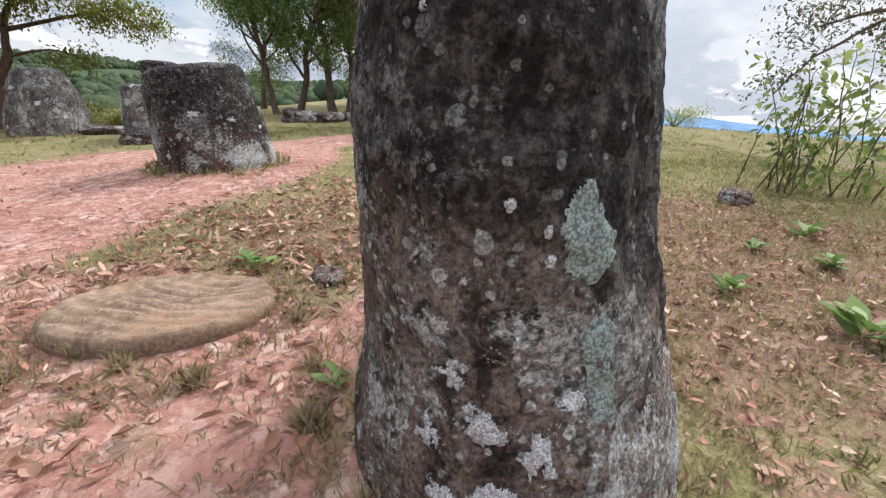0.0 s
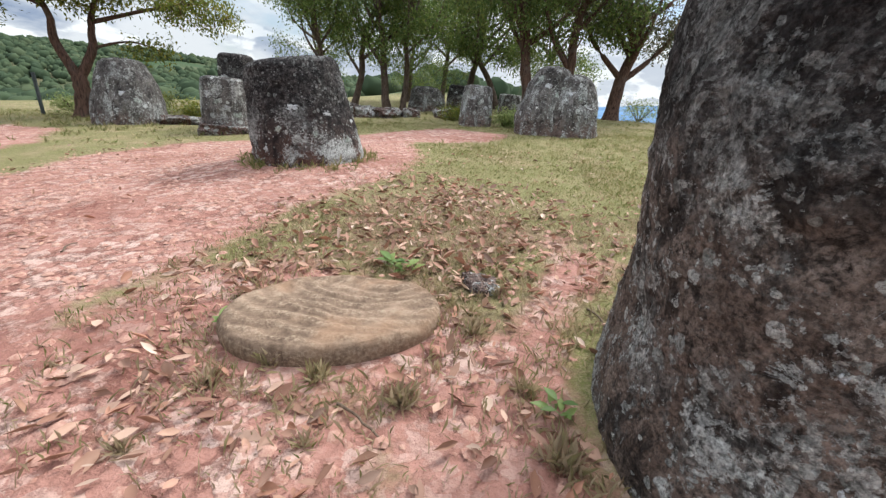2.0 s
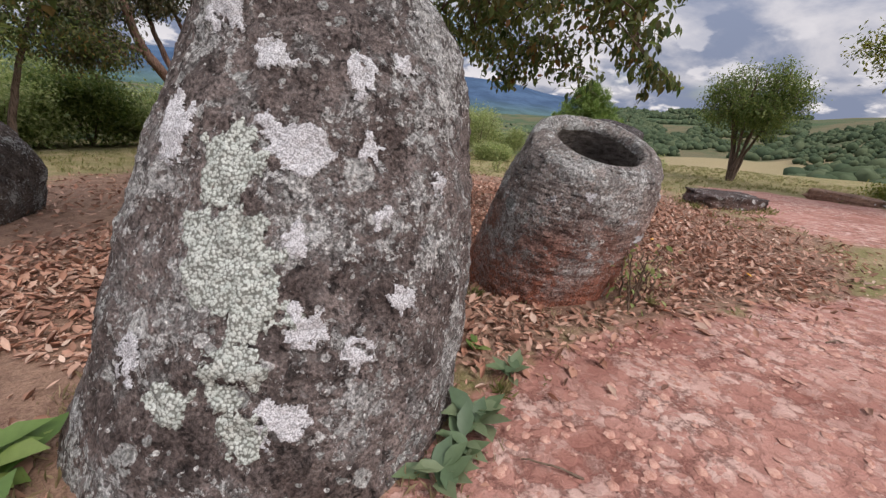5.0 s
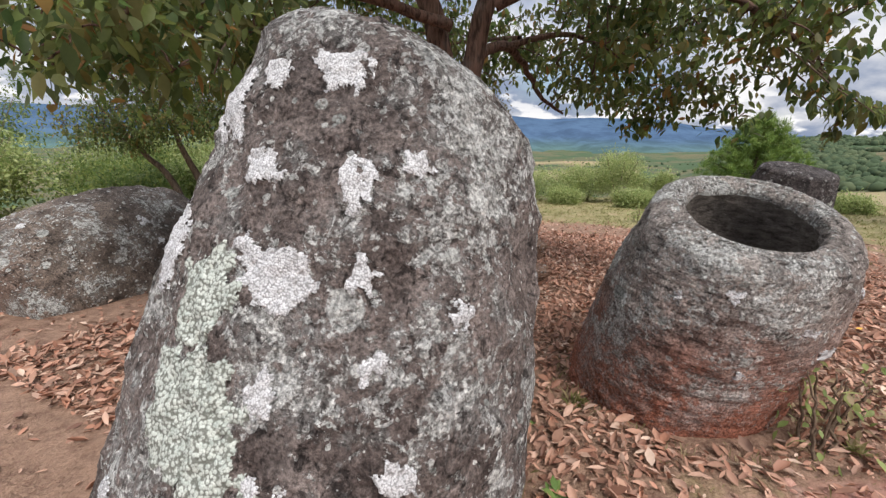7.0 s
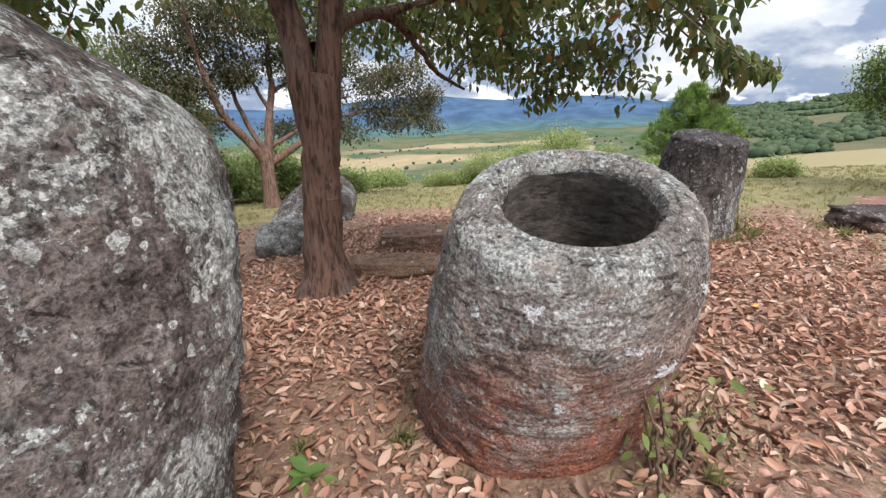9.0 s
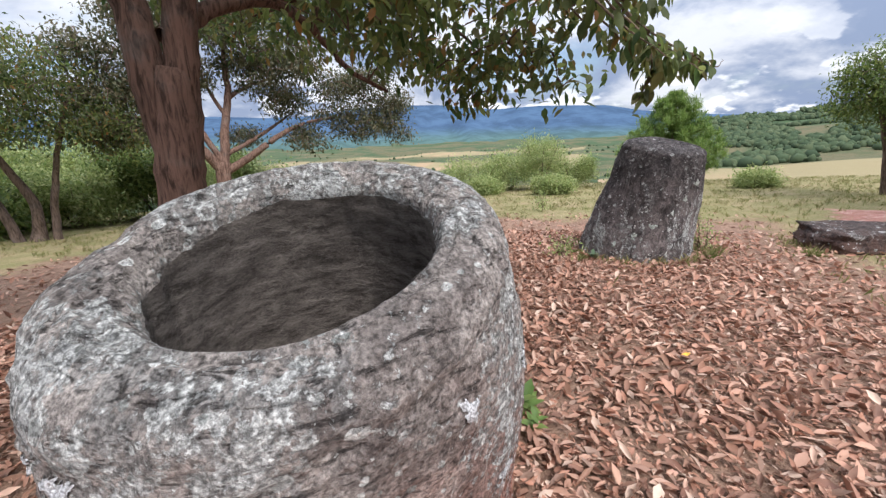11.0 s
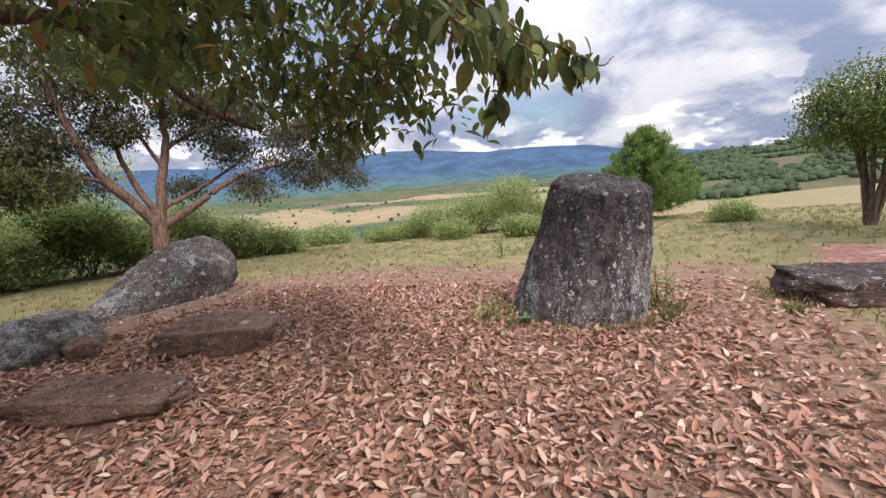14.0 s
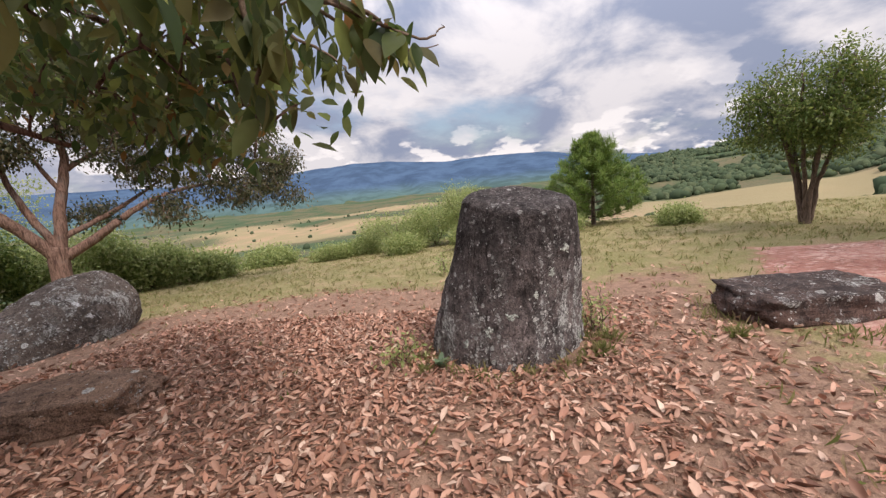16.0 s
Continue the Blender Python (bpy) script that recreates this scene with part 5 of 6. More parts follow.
# forked tree beside the grey jar
ax, ay = -14.5, 14.1
az_ = g(ax, ay) - 0.1
tree("forked_tree", [
    ([(ax, ay, az_), (ax + 0.05, ay, az_ + 0.9), (ax, ay, az_ + 1.5)], 0.27, 0.22),
    ([(ax, ay, az_ + 1.3), (ax - 0.35, ay - 0.25, az_ + 2.4), (ax - 0.4, ay - 0.4, az_ + 3.6), (ax - 1.2, ay - 1.2, az_ + 5.0)], 0.17, 0.04),
    ([(ax, ay, az_ + 1.3), (ax + 0.4, ay + 0.3, az_ + 2.4), (ax + 0.5, ay + 0.4, az_ + 3.5), (ax + 1.2, ay + 1.0, az_ + 5.2)], 0.17, 0.04),
    ([(ax - 0.4, ay - 0.4, az_ + 3.4), (ax - 1.6, ay - 1.9, az_ + 4.2), (ax - 2.6, ay - 3.0, az_ + 4.6)], 0.07, 0.02),
    ([(ax + 0.4, ay + 0.3, az_ + 3.1), (ax + 1.8, ay + 1.6, az_ + 3.9), (ax + 3.2, ay + 2.6, az_ + 4.4)], 0.08, 0.02),
    ([(ax + 0.3, ay + 0.2, az_ + 2.3), (ax + 1.2, ay + 1.0, az_ + 2.7), (ax + 1.9, ay + 1.6, az_ + 2.5)], 0.05, 0.015),
], [(ax, ay, az_ + 6.0, 3.5, 3.5, 2.2), (ax + 1.0, ay - 0.6, az_ + 4.6, 1.8, 1.8, 0.8), (ax - 2.4, ay - 2.6, az_ + 4.2, 1.5, 1.5, 0.7), (ax + 2.8, ay + 2.2, az_ + 4.1, 1.6, 1.6, 0.7), (ax + 0.2, ay + 0.2, az_ + 4.0, 1.4, 1.4, 0.6), (ax + 1.7, ay + 1.4, az_ + 2.5, 0.8, 0.8, 0.35), (ax - 1.4, ay - 1.5, az_ + 3.3, 0.8, 0.8, 0.4)],
    41, M_BARK_RED, M_LEAF_YEL, 1150, 30, 0.15, 0.24, "forked tree with dark trunk and yellow-green leaves", -0.5)


def wood_tree(x, y, h, lean, seed, fork, barkm=M_BARK_GREY, leafm=M_LEAF_GREEN, r=0.16, low=0.45, spread_r=2.2, clusters=170, name="woodland_tree", label="slender woodland tree with a tall leafy crown"):
    z = g(x, y) - 0.15
    rnd = random.Random(seed)
    top = (x + lean[0], y + lean[1], z + h * 0.6)
    limbs = [([(x, y, z), (x + lean[0] * 0.3 + rnd.uniform(-0.1, 0.1), y + lean[1] * 0.3, z + h * 0.22), (x + lean[0] * 0.6 + rnd.uniform(-0.2, 0.2), y + lean[1] * 0.6, z + h * 0.4), top], r, r * 0.55)]
    puffs = []
    for k in range(fork):
        a = 6.28 * k / fork + rnd.uniform(-0.5, 0.5)
        s = rnd.uniform(0.22, 0.42) if k % 2 == 0 else rnd.uniform(0.4, 0.55)
        p0 = (x + lean[0] * s * 1.5, y + lean[1] * s * 1.5, z + h * s)
        q = spread_r * rnd.uniform(0.5, 1.0)
        p2 = (p0[0] + math.cos(a) * q, p0[1] + math.sin(a) * q, z + h * rnd.uniform(0.62, 0.92))
        p1 = ((p0[0] + p2[0]) / 2 + math.cos(a) * 0.2 * q, (p0[1] + p2[1]) / 2, (p0[2] * 0.6 + p2[2] * 0.4))
        limbs.append(([p0, p1, p2], r * 0.5, 0.02))
        puffs.append((p2[0], p2[1], p2[2], spread_r * 0.55, spread_r * 0.55, h * 0.12))
        puffs.append((p1[0] + math.cos(a) * 0.4, p1[1] + math.sin(a) * 0.4, z + h * rnd.uniform(low * 0.8, 0.62), spread_r * 0.5, spread_r * 0.5, h * 0.1))
    puffs.append((top[0], top[1], z + h * 0.85, spread_r * 0.7, spread_r * 0.7, h * 0.15))
    tree(name, limbs, puffs, seed, barkm, leafm, int(clusters * 2.2), 28, 0.17, 0.3, label, group="woodland trees")


wood_tree(-8.6, 22.4, 8.0, (-1.2, 0.2), 51, 5, r=0.16, spread_r=2.0)
wood_tree(-7.6, 22.8, 8.5, (1.0, 0.3), 52, 5, r=0.18, spread_r=2.2)
wood_tree(-5.5, 21.7, 8.5, (-0.9, 0), 53, 5, r=0.2, spread_r=2.0, low=0.3)
wood_tree(-4.8, 21.9, 9.0, (0.2, 0.2), 54, 5, r=0.15, spread_r=1.9, low=0.35)
wood_tree(-1.6, 27.0, 8.5, (0.3, 0.3), 55, 6, r=0.22, spread_r=3.0, low=0.35, clusters=260)
wood_tree(0.2, 26.0, 7.0, (-2.6, -0.5), 56, 4, r=0.2, spread_r=1.9, low=0.5)
wood_tree(1.3, 18.6, 9.0, (-1.3, 0.2), 57, 6, r=0.24, spread_r=2.6, low=0.4, barkm=M_BARK_RED, clusters=260)
wood_tree(2.5, 18.8, 9.0, (0.4, 0.4), 58, 6, r=0.22, spread_r=2.6, low=0.4, barkm=M_BARK_RED, clusters=260)
wood_tree(5.1, 20.4, 8.0, (0.5, 0.2), 59, 7, r=0.3, spread_r=3.2, low=0.3, barkm=M_BARK_RED, leafm=M_LEAF_OLIVE, clusters=280)
wood_tree(-12.0, 29.0, 8.0, (0.2, 0.2), 60, 5, r=0.18, spread_r=2.5, low=0.3)
wood_tree(-3.6, 31.0, 9.0, (0.2, 0.2), 61, 6, r=0.18, spread_r=3.2, low=0.2, clusters=240)
wood_tree(3.5, 30.0, 9.0, (0.2, 0.2), 62, 6, r=0.18, spread_r=3.4, low=0.2, clusters=240)
wood_tree(-6.5, 34.0, 7.5, (0.2, 0.2), 63, 6, r=0.18, spread_r=3.2, low=0.2, clusters=220)


def pine(x, y, h, r, seed, label):
    """A young pine: whorls of upswept branches with tufts of needles."""
    z = g(x, y) - 0.1
    rng = np.random.default_rng(seed)
    wood = Wood()
    wood.limb([(x, y, z), (x + 0.05, y, z + h * 0.5), (x, y + 0.05, z + h)], 0.13, 0.02, seed)
    cl = []
    for lev in range(11):
        k = 0.1 + 0.88 * lev / 10
        q = r * (1 - k) ** 0.72 * rng.uniform(0.85, 1.1) * (0.8 if lev == 0 else 1) + 0.15
        nb = 9 if lev < 8 else 6
        for b in range(nb):
            a = 6.283 * (b + rng.uniform(0, 0.8)) / nb
            tip = (x + math.cos(a) * q, y + math.sin(a) * q, z + h * k + q * 0.3)
            wood.limb([(x, y, z + h * k), (x + math.cos(a) * q * 0.5, y + math.sin(a) * q * 0.5, z + h * k + q * 0.08), tip], 0.03, 0.008, seed + b, 4, 3, 0.01)
            for s in (1.0, 0.82, 0.6, 0.4):
                cl.append((x + math.cos(a) * q * s + rng.normal(0, 0.09), y + math.sin(a) * q * s + rng.normal(0, 0.09), z + h * k + q * 0.3 * s * s))
    cl = np.array(cl)
    per = 90
    pos = np.repeat(cl, per, axis=0) + rng.normal(0, 0.07, (len(cl) * per, 3))
    rot = leaf_turns(rng, len(pos), 0.6, 0.6)
    root = new("pine_tree")
    root.location = (x, y, z)
    tagged(root, label, "tree")
    part("trunk", mesh_from("trunk", [v - Vector((x, y, z)) for v in wood.v], wood.f, M_BARK_GREY), root)
    thin = [(0, 0, 0), (0.05, 0.5, 0.0), (0, 1, 0), (-0.05, 0.5, 0.0)]
    part("crown", many("crown", thin, SPRAY_F, pos - np.array((x, y, z)), rot, 0.33 * rng.uniform(0.7, 1.2, len(pos)), M_NEEDLE), root)


pine(-31.4, 5.4, 4.7, 2.9, 71, "young bright green pine on the grassy rim")


def bush(x, y, r, h, seed, mat, label, name="bush", clusters=70, per=40, leaf=0.1, z0=0.0, group="bushes on the rim"):
    rng = np.random.default_rng(seed)
    z = g(x, y) + z0
    stems = []
    for k in range(6):
        wood = Wood()
        stems.append(wood)
        a = k * 1.05 + rng.uniform(0, 0.6)
        wood.limb([(x, y, z - 0.05), (x + math.cos(a) * r * 0.3, y + math.sin(a) * r * 0.3, z + h * 0.4), (x + math.cos(a) * r * 0.6, y + math.sin(a) * r * 0.6, z + h * 0.75)], 0.03, 0.008, seed + k, 5, 3, 0.02)
    puffs = [(x, y, z + h * 0.45, r * 0.8, r * 0.8, h * 0.42)]
    for k in range(6):
        a = rng.uniform(0, 6.28)
        puffs.append((x + math.cos(a) * r * 0.6, y + math.sin(a) * r * 0.6, z + h * rng.uniform(0.3, 0.75), r * 0.4, r * 0.4, h * 0.28))
    cl = puff_points(rng, puffs, clusters)
    cl[:, 2] = np.maximum(cl[:, 2], z + 0.05)
    pos = np.repeat(cl, per, axis=0) + rng.normal(0, leaf * 1.6, (clusters * per, 3))
    root = new(name)
    root.location = (x, y, z)
    tagged(root, label, "bush", group)
    for wood in stems:
        part("stem", mesh_from("stem", [v - Vector((x, y, z)) for v in wood.v], wood.f, M_TWIG), root)
    part("foliage", many("foliage", SPRAY_V, SPRAY_F, pos - np.array((x, y, z)), leaf_turns(rng, len(pos), 0.2, 0.7), leaf * rng.uniform(0.7, 1.3, len(pos)), mat), root)
    return root


for k, (x, y, r, h) in enumerate([(-28.0, -6.5, 1.3, 1.3), (-28.6, -4.8, 1.84, 2.64), (-29.3, -3.0, 1.84, 2.52), (-29.0, -1.2, 1.72, 2.88), (-30.0, 0.4, 1.61, 2.76), (-27.2, -8.2, 1.1, 0.8), (-25.5, -0.2, 0.92, 0.84), (-26.2, -3.6, 1.03, 0.72), (-26.6, 8.2, 0.92, 0.96), (-28.2, 3.6, 0.92, 1.20)]):
    bush(x, y, r * (0.8 + 0.16 * (k * 3 % 4)), h * (0.68 + 0.16 * (k * 5 % 4)), 80 + k, M_SHRUB, "light green leafy bush on the grassy rim", clusters=230, per=40, leaf=0.115)
for k, (x, y, r, h) in enumerate([(-24.5, -15.5, 2.2, 1.6), (-22.0, -19.0, 2.8, 2.8), (-18.0, -21.0, 3.0, 3.2), (-13.0, -21.5, 3.0, 3.0), (-8.0, -20.0, 3.0, 3.2), (-27.0, -12.0, 1.5, 0.8), (-3.0, -17.0, 2.6, 2.6), (-20.0, -23.5, 3.6, 5.0), (-14.5, -25.0, 3.6, 5.2), (-9.0, -24.0, 3.8, 5.4), (-4.5, -22.0, 3.6, 5.0), (1.0, -20.0, 3.6, 5.0), (-17.2, -16.2, 2.2, 2.5), (-14.6, -16.8, 2.2, 2.5), (-19.6, -15.4, 2.1, 2.4), (-12.0, -17.2, 2.2, 2.6), (-21.6, -14.0, 2.0, 2.1), (-23.4, -12.2, 1.2, 0.8)]):
    bush(x, y, r * (0.8 + 0.1 * (k * 5 % 4)), h * (0.75 + 0.13 * (k * 7 % 5)), 100 + k, (M_LEAF_GREEN, M_SHRUB, M_SHRUB)[k * 5 % 3], "dense green scrub on the slope below the jars", clusters=260, per=44, leaf=0.17, group="scrub on the slope")
for k, (x, y, r, h) in enumerate([(-15.6, 14.9, 0.7, 0.7), (-10.0, 13.4, 0.5, 0.6), (-12.9, 15.2, 0.6, 0.5), (-17.4, 12.9, 0.8, 0.5), (6.5, 20.8, 1.2, 1.1), (8.2, 19.4, 1.3, 0.9), (9.4, 17.4, 1.2, 0.8), (-1.9, 16.9, 0.6, 0.5), (0.0, 14.6, 0.45, 0.5), (-14.0, 17.0, 0.9, 0.8), (-8.6, 15.6, 0.6, 0.5)]):
    bush(x, y, r, h, 120 + k, M_SHRUB if k % 2 == 0 else M_LEAF_YEL, "low green shrub in short grass", clusters=45, per=34, leaf=0.09, group="shrubs by the jars")


def thin_shrub(x, y, h, r, stems, seed, mat, leaf, label, per=3):
    """Upright thin stems with scattered drooping leaves."""
    rng = np.random.default_rng(seed)
    z = g(x, y)
    made, pts = [], []
    for k in range(stems):
        wood = Wood()
        made.append(wood)
        a, q, hh = rng.uniform(0, 6.28), r * rng.uniform(0.3, 1), h * rng.uniform(0.55, 1.05)
        b = (x + rng.normal(0, r * 0.25), y + rng.normal(0, r * 0.25), z - 0.03)
        line = wood.limb([b, (b[0] + math.cos(a) * q * 0.4, b[1] + math.sin(a) * q * 0.4, z + hh * 0.5), (b[0] + math.cos(a) * q, b[1] + math.sin(a) * q, z + hh)], 0.012, 0.004, seed + k, 5, 7, 0.05)
        for p in line[3:]:
            for _ in range(per):
                d = rng.normal(0, 1, 3) * np.array([0.12, 0.12, 0.05])
                pts.append(np.array(p) + d)
    pts = np.array(pts)
    root = new("thin_shrub")
    root.location = (x, y, z)
    tagged(root, label, "shrub")
    for wood in made:
        part("stem", mesh_from("stem", [v - Vector((x, y, z)) for v in wood.v], wood.f, M_TWIG), root)
    part("foliage", many("foliage", LEAF_V, LEAF_F, pts - np.array((x, y, z)), leaf_turns(rng, len(pts), -0.5, 0.5), leaf * rng.uniform(0.6, 1.3, len(pts)), mat), root)


thin_shrub(4.5, 5.6, 1.9, 1.1, 14, 140, M_LEAF_GREEN, 0.11, "thin straggling shrub with sparse green leaves", 3)
thin_shrub(5.1, 5.3, 1.7, 0.8, 8, 141, M_SHRUB, 0.13, "thin straggling shrub with sparse green leaves")
thin_shrub(-5.9, 1.62, 0.62, 0.2, 6, 142, M_SHRUB, 0.075, "small green shrub at the foot of a jar", 1)
thin_shrub(-6.12, 1.78, 0.45, 0.2, 6, 143, M_STRAW, 0.05, "dry straw-coloured weed stalks at the foot of a jar", 2)
thin_shrub(-12.0, 1.4, 0.3, 0.2, 6, 144, M_SHRUB, 0.06, "small weed at the foot of a jar")
thin_shrub(-12.9, 3.6, 0.5, 0.25, 7, 145, M_SHRUB, 0.06, "small weed at the foot of a jar")
thin_shrub(-18.6, 0.2, 0.7, 0.2, 5, 146, M_SHRUB, 0.08, "lone weed sapling on the grass")
# branch of an unseen tree over the eastern meadow
mz = g(11.6, 7.6) - 1.75
tree("meadow_tree", [
    ([(11.6, 7.6, mz + 1.6), (11.5, 7.6, mz + 2.2), (11.2, 7.7, mz + 3.0), (11.1, 7.8, mz + 4.6)], 0.22, 0.08),
    ([(11.3, 7.7, mz + 2.4), (9.8, 8.0, mz + 3.6), (8.2, 8.4, mz + 4.2), (7.0, 8.7, mz + 3.9)], 0.09, 0.015),
    ([(9.6, 8.05, mz + 3.7), (8.6, 7.7, mz + 3.9), (7.6, 7.6, mz + 3.4)], 0.05, 0.012),
    ([(8.2, 8.4, mz + 4.2), (7.2, 8.8, mz + 3.4), (6.7, 8.9, mz + 2.7)], 0.035, 0.01),
    ([(11.1, 7.8, mz + 4.4), (10.4, 8.8, mz + 5.8), (9.6, 9.6, mz + 6.6)], 0.07, 0.02),
], [(7.1, 8.8, mz + 4.0, 0.9, 0.8, 0.6), (6.7, 8.8, mz + 2.9, 0.45, 0.45, 0.4), (8.3, 8.2, mz + 4.0, 1.1, 0.9, 0.7), (9.6, 8.6, mz + 5.4, 1.8, 1.6, 0.9), (7.7, 7.7, mz + 3.4, 0.7, 0.6, 0.5), (11.2, 8.0, mz + 5.4, 2.0, 2.0, 1.2), (10.2, 8.0, mz + 4.0, 1.0, 0.9, 0.6)],
    150, M_BARK_GREY, M_LEAF_OLIVE, 460, 22, 0.1, 0.22, "airy tree with small leaves over the meadow", -0.4)


def herb(x, y, n, size, seed, mat, label, lift=0.5):
    """A rosette of broad leaves."""
    rng = np.random.default_rng(seed)
    z = g(x, y)
    yaw = np.arange(n) * 2.4 + rng.uniform(0, 0.5, n)
    pitch = rng.uniform(lift * 0.4, lift * 1.6, n)
    cy, sy, cp, sp = np.cos(yaw), np.sin(yaw), np.cos(pitch), np.sin(pitch)
    o, i = np.zeros(n), np.ones(n)
    rz = np.stack([cy, -sy, o, sy, cy, o, o, o, i], 1).reshape(n, 3, 3)
    rx = np.stack([i, o, o, o, cp, -sp, o, sp, cp], 1).reshape(n, 3, 3)
    pos = np.stack([rng.normal(0, size * 0.15, n), rng.normal(0, size * 0.15, n), np.linspace(0, size * 0.5, n)], 1)
    me = many("broad_leaf_herb", HERB_V, LEAF_F, pos, rz @ rx, size * rng.uniform(0.6, 1.15, n), mat, True)
    thing("broad_leaf_herb", me, (x, y, z), label, "plant", "herbs in the grass")


herb(-7.5, 1.55, 14, 0.16, 177, M_HERB, "leafy green seedling beside the hollow jar")
herb(-7.35, 1.66, 10, 0.12, 178, M_HERB, "leafy green seedling beside the hollow jar")
herb(-3.66, 0.24, 18, 0.17, 179, M_SAGE, "grey-green broad-leaved herb beside a jar")
herb(-4.02, 0.36, 16, 0.2, 160, M_SAGE, "grey-green broad-leaved herb beside a jar")
herb(-3.85, 0.3, 12, 0.16, 161, M_SAGE, "grey-green broad-leaved herb beside a jar")
herb(-4.5, 0.55, 8, 0.16, 162, M_SAGE, "grey-green broad-leaved herb beside a jar")
herb(-4.75, 0.3, 7, 0.12, 163, M_HERB, "small green herb in leaf litter")
herb(-3.3, -1.5, 18, 0.28, 164, M_HERB, "broad-leaved green herb in the shade")
herb(-3.0, -1.25, 14, 0.24, 165, M_HERB, "broad-leaved green herb in the shade")
herb(-3.05, -0.35, 9, 0.15, 166, M_HERB, "small fresh green herb at the foot of a jar")
herb(-1.4, 2.95, 9, 0.13, 167, M_HERB, "small green seedling behind the stone lid")
herb(-1.25, 2.9, 7, 0.12, 168, M_HERB, "small green seedling behind the stone lid")
herb(-2.15, 2.05, 6, 0.12, 169, M_HERB, "small green seedling beside the stone lid")
herb(-0.42, 1.62, 9, 0.11, 170, M_HERB, "tiny green weed at the foot of a jar")
herb(2.0, 2.55, 12, 0.16, 171, M_HERB, "small green seedling in dry grass")
herb(3.0, 2.9, 12, 0.17, 180, M_HERB, "small green seedling in dry grass")
herb(2.7, 3.3, 10, 0.15, 181, M_HERB, "small green seedling in dry grass")
herb(2.35, 1.95, 14, 0.22, 172, M_HERB, "fresh green seedling in dry leaves")
herb(3.4, 3.6, 10, 0.2, 173, M_HERB, "small green seedling in dry grass")
herb(-5.3, -0.1, 10, 0.14, 174, M_HERB, "small green herb between two jars")
herb(-11.9, 1.9, 12, 0.16, 175, M_SAGE, "leafy weed at the foot of a dark jar")
herb(-12.05, 2.9, 12, 0.15, 176, M_SAGE, "leafy weed at the foot of a dark jar")


def tuft(x, y, n, size, seed, mat, label):
    """A clump of fine grass that fans out from one root."""
    rng = np.random.default_rng(seed)
    n = n // 2
    p = np.concatenate([rng.normal(0, size * 0.2, (n, 2)), np.full((n, 1), -0.01)], 1)
    s = size * rng.uniform(0.45, 1.15, n)
    me = many("grass_tuft", BLADE_V, BLADE_F, p, turns(rng, n, 0.5), np.stack([s * 0.32, s, s], 1)[:, None, :], mat)
    thing("grass_tuft", me, (x, y, g(x, y)), label, "grass tuft", "tufts on the bare soil")


for k, (x, y, n, s) in enumerate([(-1.08, 1.62, 260, 0.17), (-0.78, 2.2, 200, 0.16), (-1.95, 1.62, 150, 0.13), (-0.45, 1.35, 240, 0.18), (-0.62, 2.62, 120, 0.14), (-0.15, 0.95, 200, 0.17), (-2.05, 1.25, 120, 0.1), (1.1, 0.9, 180, 0.15), (2.3, 1.5, 160, 0.16), (-1.4, 1.35, 120, 0.1)]):
    tuft(x, y, n, s * 0.7, 300 + k, M_STRAW, "dry straw-coloured grass tuft on red soil")
for k, (x, y, n, s) in enumerate([(-1.5, 1.72, 140, 0.14), (-1.75, 1.78, 100, 0.13), (-0.55, 1.75, 140, 0.13), (-5.75, 0.25, 120, 0.13), (-5.95, 1.85, 120, 0.12), (-4.35, 0.5, 140, 0.13), (-11.8, 1.75, 160, 0.16), (-12.2, 3.6, 200, 0.22), (-12.6, 3.75, 160, 0.2), (-12.6, 5.0, 200, 0.2), (-5.5, -0.3, 120, 0.12)]):
    tuft(x, y, n, s * 0.85, 330 + k, M_DRYMIX if k < 3 else M_GRASS, "green and dry grass tuft beside a stone")


def post(x, y, h, lean):
    bm = bmesh.new()
    bmesh.ops.create_cube(bm, size=1)
    bmesh.ops.scale(bm, vec=(0.09, 0.09, h), verts=bm.verts)
    bmesh.ops.translate(bm, vec=(0, 0, h / 2 - 0.1), verts=bm.verts)
    bmesh.ops.bevel(bm, geom=bm.edges[:], offset=0.012, segments=2, affect="EDGES")
    me = bpy.data.meshes.new("post")
    bm.to_mesh(me)
    bm.free()
    me.materials.append(M_POST)
    thing("post", me, ground_at(x, y), "slim dark grey post standing in grass", "post", "posts by the rim", turn=(0, lean, 0))


post(-16.45, 12.65, 1.7, -3)
post(-16.3, 14.3, 1.5, -3)

# ---- litter, grass and far woods ----
KEEP_OUT = [(0.35, 1.6, 0.72), (-4.2, -0.7, 0.85), (-6.3, 0.9, 0.74), (-3.5, 6.66, 0.75), (-12.6, 2.65, 0.82), (-1.58, 2.22, 0.6), (-8.05, -2.06, 0.3), (-10.6, -1.6, 0.4), (-10.9, -2.3, 0.4), (-9.0, -1.35, 0.27), (-8.75, -1.25, 0.22), (-9.25, -1.45, 0.22), (-10.1, -4.6, 0.5)]


def free(x, y):
    return all((x - a) ** 2 + (y - b) ** 2 > r * r for a, b, r in KEEP_OUT)


def scatter(rng, n, box, want):
    """n places in the box, kept with the chance that want(x, y) gives."""
    got = []
    while len(got) < n:
        x, y = rng.uniform(box[0], box[1]), rng.uniform(box[2], box[3])
        if rng.uniform() < want(x, y) and free(x, y):
            got.append((x, y, land(x, y)))
    return np.array(got)


